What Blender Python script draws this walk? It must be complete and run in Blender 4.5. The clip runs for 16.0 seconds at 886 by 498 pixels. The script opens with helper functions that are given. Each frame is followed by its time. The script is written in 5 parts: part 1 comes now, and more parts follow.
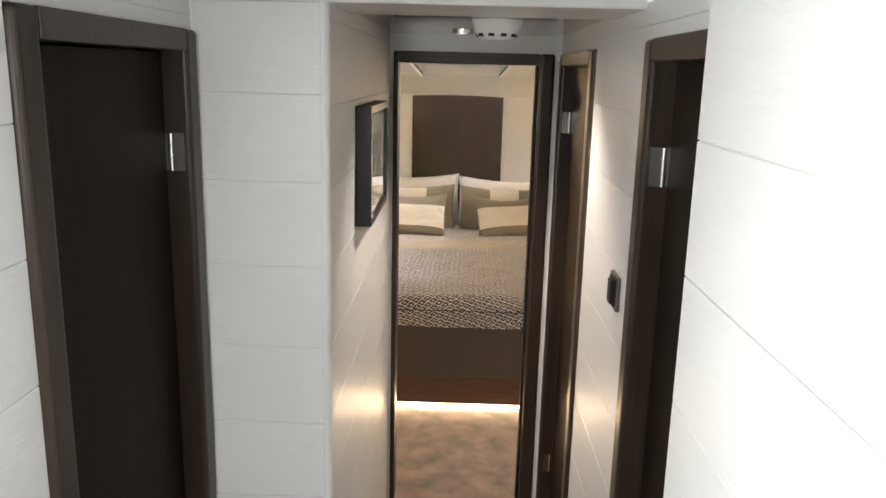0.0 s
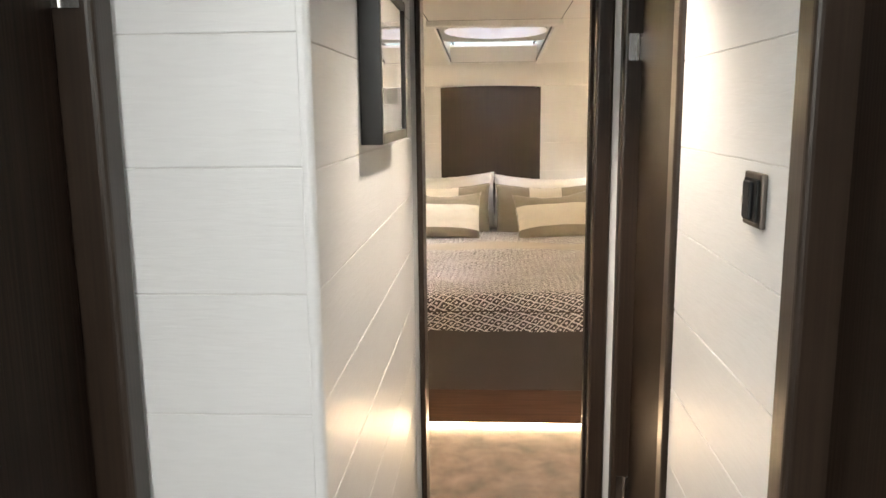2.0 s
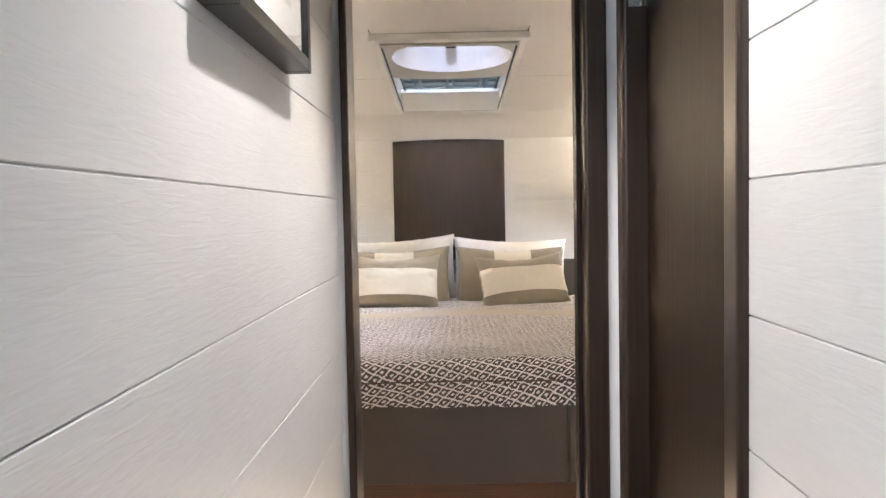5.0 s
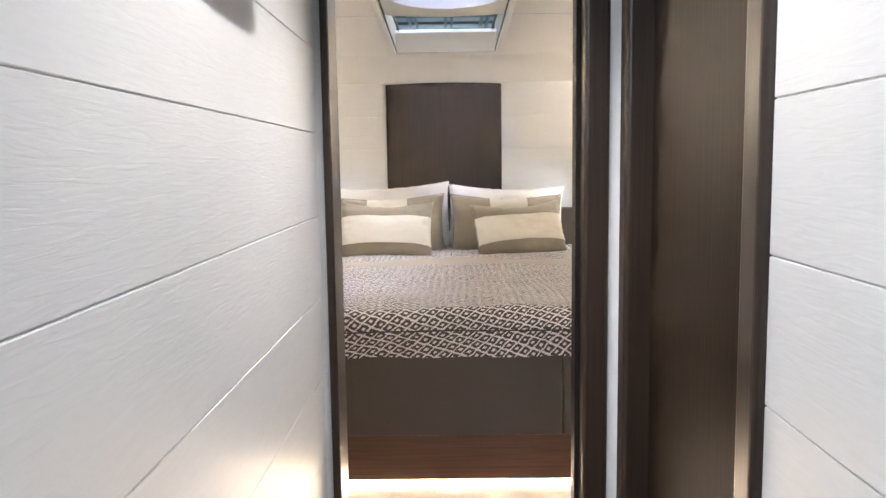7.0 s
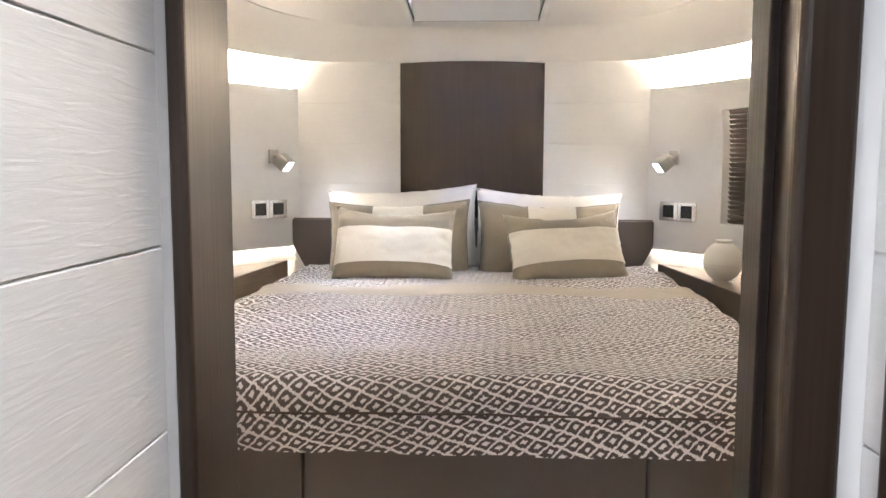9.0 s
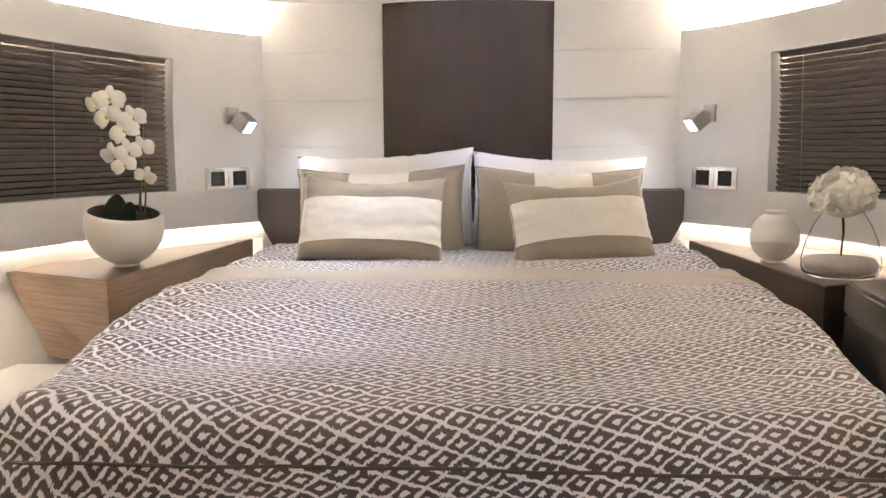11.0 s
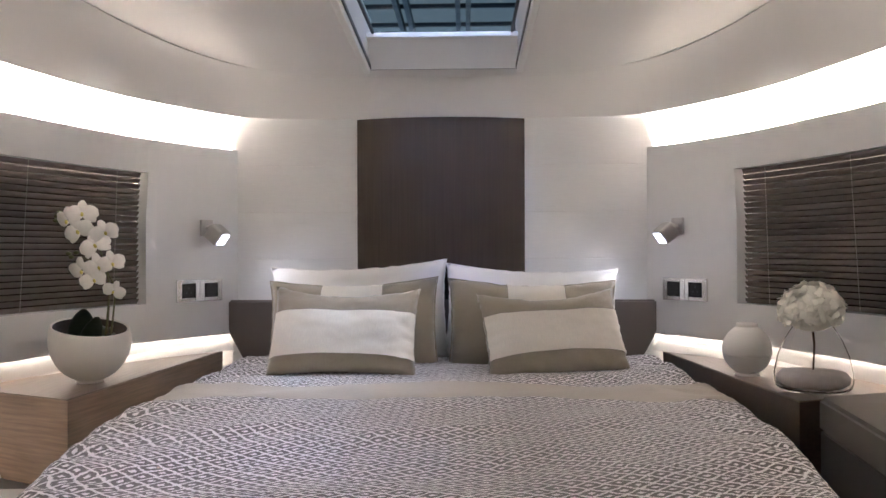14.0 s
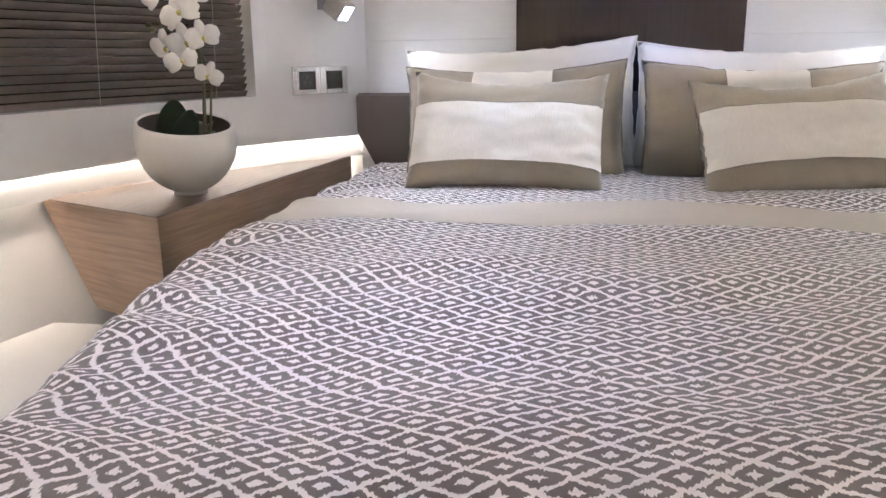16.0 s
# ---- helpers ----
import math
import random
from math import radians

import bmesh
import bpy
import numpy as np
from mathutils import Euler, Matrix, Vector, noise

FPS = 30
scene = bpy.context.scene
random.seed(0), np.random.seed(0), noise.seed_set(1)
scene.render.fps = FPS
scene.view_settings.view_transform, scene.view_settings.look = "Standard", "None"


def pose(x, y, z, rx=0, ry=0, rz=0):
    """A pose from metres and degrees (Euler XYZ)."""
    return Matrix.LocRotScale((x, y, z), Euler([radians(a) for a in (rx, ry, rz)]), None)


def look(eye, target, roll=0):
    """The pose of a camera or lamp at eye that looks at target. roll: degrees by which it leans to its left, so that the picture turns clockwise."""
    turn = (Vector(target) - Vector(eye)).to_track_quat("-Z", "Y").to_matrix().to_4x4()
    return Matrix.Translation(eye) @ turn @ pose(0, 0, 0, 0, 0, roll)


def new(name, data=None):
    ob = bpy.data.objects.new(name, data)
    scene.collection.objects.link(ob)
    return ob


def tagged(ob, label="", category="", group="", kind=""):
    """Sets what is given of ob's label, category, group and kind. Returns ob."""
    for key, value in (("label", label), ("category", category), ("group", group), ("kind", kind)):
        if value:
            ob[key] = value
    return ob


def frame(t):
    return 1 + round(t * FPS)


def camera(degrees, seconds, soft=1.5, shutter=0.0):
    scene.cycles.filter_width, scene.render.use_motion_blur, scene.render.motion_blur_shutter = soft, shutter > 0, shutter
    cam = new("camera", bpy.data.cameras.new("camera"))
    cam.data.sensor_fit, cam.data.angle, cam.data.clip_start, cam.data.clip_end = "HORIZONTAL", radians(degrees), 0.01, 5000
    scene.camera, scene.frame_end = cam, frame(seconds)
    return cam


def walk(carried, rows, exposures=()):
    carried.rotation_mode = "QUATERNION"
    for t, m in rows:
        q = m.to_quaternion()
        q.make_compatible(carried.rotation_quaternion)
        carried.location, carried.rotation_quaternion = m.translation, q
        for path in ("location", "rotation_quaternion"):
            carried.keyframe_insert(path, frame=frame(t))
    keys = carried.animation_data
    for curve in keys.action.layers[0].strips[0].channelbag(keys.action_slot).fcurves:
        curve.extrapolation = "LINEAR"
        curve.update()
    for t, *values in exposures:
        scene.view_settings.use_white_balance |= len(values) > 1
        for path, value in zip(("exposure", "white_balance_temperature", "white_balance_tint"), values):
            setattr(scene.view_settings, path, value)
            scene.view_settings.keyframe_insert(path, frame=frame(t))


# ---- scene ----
cam = camera(59.3, 16.0)
PATH = [
    (0, (0.034, -6.644, 1.924), (-0.004, -4.695, 1.48), 1.4),
    (0.5, (0.036, -6.478, 1.813), (-0.008, -4.521, 1.402), 0.9),
    (1, (0.056, -6.362, 1.738), (0.007, -4.397, 1.37), 0.5),
    (1.5, (0.034, -6.199, 1.619), (-0.052, -4.236, 1.248), -0.3),
    (2, (0.004, -6.049, 1.553), (-0.119, -4.084, 1.203), -0.6),
    (2.5, (0.004, -5.904, 1.482), (-0.073, -3.94, 1.112), -0.3),
    (3, (0.039, -5.707, 1.396), (-0.048, -3.731, 1.101), -0.6),
    (3.5, (0.025, -5.486, 1.289), (-0.002, -3.494, 1.112), -1.2),
    (4, (0.014, -5.387, 1.244), (0.009, -3.389, 1.152), -1.1),
    (4.5, (0.019, -5.352, 1.247), (-0.006, -3.354, 1.166), -1.2),
    (7, (0.043, -5.207, 1.209), (0.02, -3.219, 0.99), -0.8),
    (7.5, (0.072, -4.957, 1.222), (0.035, -2.968, 1.011), -1.2),
    (8, (0.078, -4.762, 1.207), (-0.027, -2.774, 1.03), -1.0),
    (8.5, (0.049, -4.475, 1.191), (-0.044, -2.486, 1.004), 0.2),
    (11, (0.109, -3.549, 1.092), (-0.015, -1.57, 0.833), -0.2),
    (11.5, (0.104, -3.564, 1.161), (-0.017, -1.579, 0.945), -0.2),
    (12, (0.127, -3.567, 1.23), (-0.004, -1.571, 1.203), -0.3),
    (12.5, (0.123, -3.567, 1.253), (0.004, -1.582, 1.467), -0.5),
    (13, (0.123, -3.576, 1.275), (0.016, -1.602, 1.583), -0.6),
    (13.5, (0.126, -3.582, 1.251), (0.03, -1.597, 1.482), -0.1),
    (14, (0.115, -3.538, 1.131), (0.055, -1.539, 1.134), -0.2),
    (14.5, (0.039, -3.341, 1.085), (-0.048, -1.36, 0.827), -0.7),
    (15, (-0.026, -3.125, 1.045), (-0.245, -1.171, 0.683), -1.9),
    (15.5, (-0.066, -3.003, 1.038), (-0.372, -1.076, 0.601), -1.6),
    (16, (-0.103, -2.834, 1.038), (-0.473, -0.929, 0.555), -0.8),
]
# camera white balance and exposure drift: warm cabin seen from the passage, neutral once inside
walk(cam, [(t, look(eye, target, roll)) for t, eye, target, roll in PATH],
     exposures=[(0, 0.52, 7400, 10), (1.5, 0.95, 7600, 9), (2.5, 0.88, 7200, 9), (3.5, 0.84, 6700, 10), (4.5, 0.88, 6400, 10), (7.0, 0.98, 6050, 9), (7.5, 1.06, 6000, 9), (8.5, 1.0, 6000, 9), (11, 0.94, 6050, 12), (12.0, 0.92, 5800, 13), (13.0, 0.3, 5550, 14), (14.0, 0.24, 5550, 14), (15.0, 0.78, 5500, 13), (16, 0.76, 5450, 13)])

# ---------------------------------------------------------------- light
WARM = (1.0, 0.79, 0.56)
COOL = (0.84, 0.92, 1.0)
world = bpy.data.worlds.new("hall_light")
scene.world = world
world.use_nodes = True
world.node_tree.nodes["Background"].inputs["Color"].default_value = (0.58, 0.75, 0.85, 1)
world.node_tree.nodes["Background"].inputs["Strength"].default_value = 1.5


def lamp(name, kind, m, power, color, size=0.1, size_y=None, spread=None, blend=0.5):
    data = bpy.data.lights.new(name, kind)
    data.energy, data.color = power, color
    if kind == "AREA":
        data.size = size
        if size_y:
            data.shape, data.size_y = "RECTANGLE", size_y
        if spread:
            data.spread = radians(spread)
    elif kind == "SPOT":
        data.spot_size, data.spot_blend, data.shadow_soft_size = radians(spread or 60), blend, size
    else:
        data.shadow_soft_size = size
    ob = new(name, data)
    ob.matrix_world = m
    return tagged(ob, kind="structure")


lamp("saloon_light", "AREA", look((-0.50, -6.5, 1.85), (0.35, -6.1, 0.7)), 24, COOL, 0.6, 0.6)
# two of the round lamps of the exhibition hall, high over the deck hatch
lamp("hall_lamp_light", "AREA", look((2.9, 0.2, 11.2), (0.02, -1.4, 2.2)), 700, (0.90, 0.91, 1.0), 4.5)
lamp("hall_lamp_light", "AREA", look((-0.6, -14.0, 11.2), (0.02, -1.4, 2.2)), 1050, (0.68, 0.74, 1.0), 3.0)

# ---------------------------------------------------------------- materials


def mat(name, color, rough=0.5, metal=0.0, grain=0.0, grain_scale=(20, 20, 20), bump=0.0, blotch=0.0, blotch_scale=3.0,
        coat=0.0, sheen=0.0, transmission=0.0, random=0.0, detail=6, warp=0.0, spec=0.5):
    m = bpy.data.materials.new(name)
    m.use_nodes = True
    nt = m.node_tree
    b = nt.nodes["Principled BSDF"]
    b.inputs["Base Color"].default_value = (*color, 1)
    b.inputs["Roughness"].default_value = rough
    b.inputs["Metallic"].default_value = metal
    b.inputs["Specular IOR Level"].default_value = spec
    b.inputs["Coat Weight"].default_value = coat
    b.inputs["Coat Roughness"].default_value = 0.12
    b.inputs["Sheen Weight"].default_value = sheen
    b.inputs["Transmission Weight"].default_value = transmission
    co = nt.nodes.new("ShaderNodeTexCoord")
    mp = nt.nodes.new("ShaderNodeMapping")
    mp.inputs["Scale"].default_value = grain_scale
    nt.links.new(co.outputs["Object"], mp.inputs["Vector"])
    n1 = nt.nodes.new("ShaderNodeTexNoise")
    n1.inputs["Scale"].default_value, n1.inputs["Detail"].default_value, n1.inputs["Distortion"].default_value = 1.0, detail, warp
    nt.links.new(mp.outputs["Vector"], n1.inputs["Vector"])
    n2 = nt.nodes.new("ShaderNodeTexNoise")
    n2.inputs["Scale"].default_value, n2.inputs["Detail"].default_value = blotch_scale, 3
    nt.links.new(co.outputs["Object"], n2.inputs["Vector"])
    ramp = nt.nodes.new("ShaderNodeMapRange")
    ramp.inputs["From Min"].default_value, ramp.inputs["From Max"].default_value = 0.3, 0.7
    ramp.inputs["To Min"].default_value, ramp.inputs["To Max"].default_value = 1 - grain, 1 + grain
    nt.links.new(n1.outputs["Fac"], ramp.inputs["Value"])
    ramp2 = nt.nodes.new("ShaderNodeMapRange")
    ramp2.inputs["From Min"].default_value, ramp2.inputs["From Max"].default_value = 0.3, 0.7
    ramp2.inputs["To Min"].default_value, ramp2.inputs["To Max"].default_value = 1 - blotch, 1 + blotch
    nt.links.new(n2.outputs["Fac"], ramp2.inputs["Value"])
    mul = nt.nodes.new("ShaderNodeMath")
    mul.operation = "MULTIPLY"
    nt.links.new(ramp.outputs["Result"], mul.inputs[0])
    nt.links.new(ramp2.outputs["Result"], mul.inputs[1])
    last = mul.outputs[0]
    if random:
        oi = nt.nodes.new("ShaderNodeObjectInfo")
        r3 = nt.nodes.new("ShaderNodeMapRange")
        r3.inputs["To Min"].default_value, r3.inputs["To Max"].default_value = 1 - random, 1 + random
        nt.links.new(oi.outputs["Random"], r3.inputs["Value"])
        m3 = nt.nodes.new("ShaderNodeMath")
        m3.operation = "MULTIPLY"
        nt.links.new(last, m3.inputs[0])
        nt.links.new(r3.outputs["Result"], m3.inputs[1])
        last = m3.outputs[0]
    sc = nt.nodes.new("ShaderNodeVectorMath")
    sc.operation = "SCALE"
    sc.inputs[0].default_value = color
    nt.links.new(last, sc.inputs["Scale"])
    nt.links.new(sc.outputs["Vector"], b.inputs["Base Color"])
    rr = nt.nodes.new("ShaderNodeMapRange")
    rr.inputs["To Min"].default_value, rr.inputs["To Max"].default_value = max(0.0, rough - 0.08), min(1.0, rough + 0.08)
    nt.links.new(n2.outputs["Fac"], rr.inputs["Value"])
    nt.links.new(rr.outputs["Result"], b.inputs["Roughness"])
    if bump:
        bp = nt.nodes.new("ShaderNodeBump")
        bp.inputs["Strength"].default_value, bp.inputs["Distance"].default_value = 1.0, bump
        nt.links.new(n1.outputs["Fac"], bp.inputs["Height"])
        nt.links.new(bp.outputs["Normal"], b.inputs["Normal"])
    return m


def glow(name, color, strength):
    m = bpy.data.materials.new(name)
    m.use_nodes = True
    nt = m.node_tree
    nt.nodes.remove(nt.nodes["Principled BSDF"])
    e = nt.nodes.new("ShaderNodeEmission")
    e.inputs["Color"].default_value, e.inputs["Strength"].default_value = (*color, 1), strength
    nt.links.new(e.outputs[0], nt.nodes["Material Output"].inputs["Surface"])
    return m


def glass(name, color, rough=0.0, ior=1.45):
    m = mat(name, color, rough, transmission=1.0)
    b = m.node_tree.nodes["Principled BSDF"]
    b.inputs["IOR"].default_value = ior
    for socket in ("Base Color", "Roughness"):
        for link in list(b.inputs[socket].links):
            m.node_tree.links.remove(link)
    b.inputs["Roughness"].default_value = rough
    return m


PANEL_Y = mat("white_ash_lacquer_along_y", (0.78, 0.78, 0.78), 0.40, grain=0.02, grain_scale=(60, 11, 110), bump=0.0006, blotch=0.02, random=0.015, warp=1.3)
PANEL_X = mat("white_ash_lacquer_along_x", (0.78, 0.78, 0.78), 0.40, grain=0.02, grain_scale=(11, 60, 110), bump=0.0006, blotch=0.02, random=0.015, warp=1.3)
GROOVE = mat("groove_shadow_gap", (0.76, 0.75, 0.74), 0.6, grain=0.05)
LACQUER = mat("white_gloss_lacquer", (0.76, 0.76, 0.76), 0.24, grain=0.01, blotch=0.015)
HEADLINER = mat("white_gloss_headliner", (0.75, 0.74, 0.73), 0.36, grain=0.004, blotch=0.0, spec=0.4)
SKIRT = mat("white_satin_skirt", (0.75, 0.74, 0.73), 0.6, grain=0.004, spec=0.15)
VINYL = mat("cream_vinyl_lining", (0.78, 0.77, 0.75), 0.5, grain=0.02, grain_scale=(250, 250, 250), bump=0.0003, blotch=0.02)
WENGE = mat("dark_wenge_veneer", (0.0185, 0.0142, 0.0128), 0.5, grain=0.17, grain_scale=(190, 190, 3), bump=0.0004, blotch=0.12, random=0.05, spec=0.08)
WENGE_DOOR = mat("dark_door_veneer", (0.0185, 0.0115, 0.0078), 0.5, grain=0.28, grain_scale=(170, 170, 3), bump=0.0004, blotch=0.14, random=0.05, spec=0.05)
WENGE_EDGE = mat("satin_brown_frame", (0.033, 0.0215, 0.0152), 0.36, grain=0.22, grain_scale=(160, 160, 3), blotch=0.1, bump=0.0002, spec=0.4)
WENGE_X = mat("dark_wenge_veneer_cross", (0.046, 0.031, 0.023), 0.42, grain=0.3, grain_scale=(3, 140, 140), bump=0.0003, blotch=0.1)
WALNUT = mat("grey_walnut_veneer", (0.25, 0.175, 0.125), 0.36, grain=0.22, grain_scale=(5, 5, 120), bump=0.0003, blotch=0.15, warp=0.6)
WALNUT_TOP = mat("grey_walnut_veneer_top", (0.17, 0.125, 0.095), 0.3, grain=0.3, grain_scale=(110, 6, 110), bump=0.0003, blotch=0.12)
GREY_LEATHER = mat("taupe_grey_leatherette", (0.089, 0.076, 0.069), 0.45, grain=0.05, grain_scale=(350, 350, 350), bump=0.0006, blotch=0.05, spec=0.25)
PLINTH = mat("red_brown_plinth", (0.085, 0.045, 0.03), 0.35, grain=0.25, grain_scale=(4, 90, 120), blotch=0.1)
CARPET = mat("beige_pile_carpet", (0.185, 0.13, 0.10), 0.95, grain=0.22, grain_scale=(400, 400, 400), bump=0.004, blotch=0.55, blotch_scale=9, sheen=0.3)
WHITE_COTTON = mat("white_cotton", (0.82, 0.80, 0.77), 0.85, grain=0.03, grain_scale=(600, 600, 600), bump=0.0005, blotch=0.02, sheen=0.3)
CREAM_LINEN = mat("cream_linen", (0.80, 0.755, 0.68), 0.9, grain=0.05, grain_scale=(500, 40, 500), bump=0.0007, blotch=0.03, sheen=0.3)
TAUPE_LINEN = mat("taupe_linen", (0.262, 0.228, 0.178), 0.9, grain=0.14, grain_scale=(450, 450, 450), bump=0.0009, blotch=0.06, sheen=0.3)
BAND_LINEN = mat("sand_linen_band", (0.40, 0.35, 0.29), 0.9, grain=0.1, grain_scale=(60, 500, 500), bump=0.0007, blotch=0.06, sheen=0.3)
SMOKED = mat("smoked_bronze_metal", (0.16, 0.135, 0.12), 0.3, 0.9, grain=0.05)
CHROME = mat("brushed_chrome", (0.70, 0.68, 0.66), 0.24, 1.0, grain=0.05, grain_scale=(300, 300, 10))
SATIN = mat("satin_nickel", (0.50, 0.48, 0.46), 0.38, 0.85, grain=0.04)
BLACK = mat("black_plastic", (0.014, 0.014, 0.016), 0.55, grain=0.1, spec=0.3)
DARK_LID = mat("anthracite_plastic", (0.013, 0.013, 0.014), 0.5, grain=0.1, spec=0.2)
WHITE_PLASTIC = mat("white_plastic", (0.78, 0.78, 0.77), 0.35, grain=0.01)
CERAMIC = mat("matt_white_ceramic", (0.74, 0.71, 0.67), 0.45, grain=0.02, blotch=0.02)
CERAMIC_GLOSS = mat("gloss_white_ceramic", (0.80, 0.78, 0.75), 0.28, grain=0.01, coat=0.15)
POT_INSIDE = mat("dark_pot_lining", (0.03, 0.022, 0.02), 0.6, grain=0.3, bump=0.001)
PEBBLE = mat("grey_felt_stone", (0.66, 0.60, 0.58), 0.6, grain=0.1, bump=0.001)
PETAL = mat("white_orchid_petal", (0.82, 0.80, 0.76), 0.6, grain=0.04, grain_scale=(80, 80, 80), blotch=0.04, sheen=0.2)
PETAL_CREAM = mat("cream_hydrangea_petal", (0.92, 0.90, 0.80), 0.7, grain=0.06, blotch=0.05, sheen=0.3)
YELLOW = mat("orchid_heart_yellow", (0.62, 0.55, 0.16), 0.6, grain=0.2)
LEAF = mat("dark_green_leaf", (0.017, 0.028, 0.017), 0.35, grain=0.2, coat=0.2)
STEM = mat("olive_stem", (0.08, 0.085, 0.035), 0.5, grain=0.2)
BROWN_STEM = mat("brown_stem", (0.07, 0.045, 0.035), 0.6, grain=0.2)
BLIND = mat("taupe_aluminium_slat", (0.078, 0.062, 0.052), 0.5, 0.1, grain=0.05, random=0.05)
BLIND_CORD = mat("blind_cord", (0.3, 0.27, 0.24), 0.8)
NIGHT_GLASS = mat("dark_tinted_window", (0.012, 0.011, 0.010), 0.08, coat=0.5)
MIRROR_BROWN = mat("gloss_taupe_ceiling", (0.20, 0.165, 0.14), 0.06, grain=0.02, coat=0.6)
BLACK_FRAME = mat("black_picture_frame", (0.012, 0.012, 0.013), 0.35, grain=0.1)
PAPER = mat("white_passe_partout", (0.75, 0.75, 0.74), 0.7, grain=0.01)
PRINT = mat("grey_print", (0.30, 0.29, 0.27), 0.6, grain=0.1, blotch=0.5, blotch_scale=9)
PICTURE_GLASS = glass("picture_glass", (1, 1, 1))
CLEAR_GLASS = glass("clear_glass", (1, 1, 1), 0.0, 1.06)
HATCH_GLASS = glass("hatch_glass", (0.80, 0.92, 0.93), 0.0, 1.05)
HATCH_TINT = glass("tinted_dome_glass", (0.42, 0.46, 0.75), 0.0, 1.05)
PLEAT = mat("taupe_pleated_fabric", (0.36, 0.33, 0.31), 0.8, grain=0.05)
SEAL_AND_GAP = mat("dark_seal_and_gap", (0.03, 0.03, 0.035), 0.6)
LED = glow("warm_led_strip", WARM, 3000)
LED_LINE = glow("warm_ceiling_line", WARM, 210)
LED_LOW = glow("warm_led_strip_low", WARM, 23)
LED_FLOOR = glow("warm_floor_led", (1.0, 0.74, 0.50), 88)
LED_SPOT = glow("white_spot_led", (1.0, 0.95, 0.92), 1.8)
# The spot plate emits by itself so that it looks brightly lit.
SPOT_PLATE = glow("glowing_spot_plate", (1.0, 0.95, 0.93), 1.0)
SPOT_OFF = mat("frosted_spot_lens", (0.62, 0.58, 0.55), 0.3, grain=0.02)
LED_READ = glow("reading_led", (0.90, 0.91, 1.0), 10)
HALL_PANEL = glow("hall_roof_daylight", (0.38, 0.46, 0.50), 0.24)
HALL_LAMP = glow("hall_lamp_glow", (1.0, 0.98, 1.0), 4)
HALL_BEAM = mat("hall_roof_steel", (0.008, 0.011, 0.016), 0.7, grain=0.1, spec=0.1)


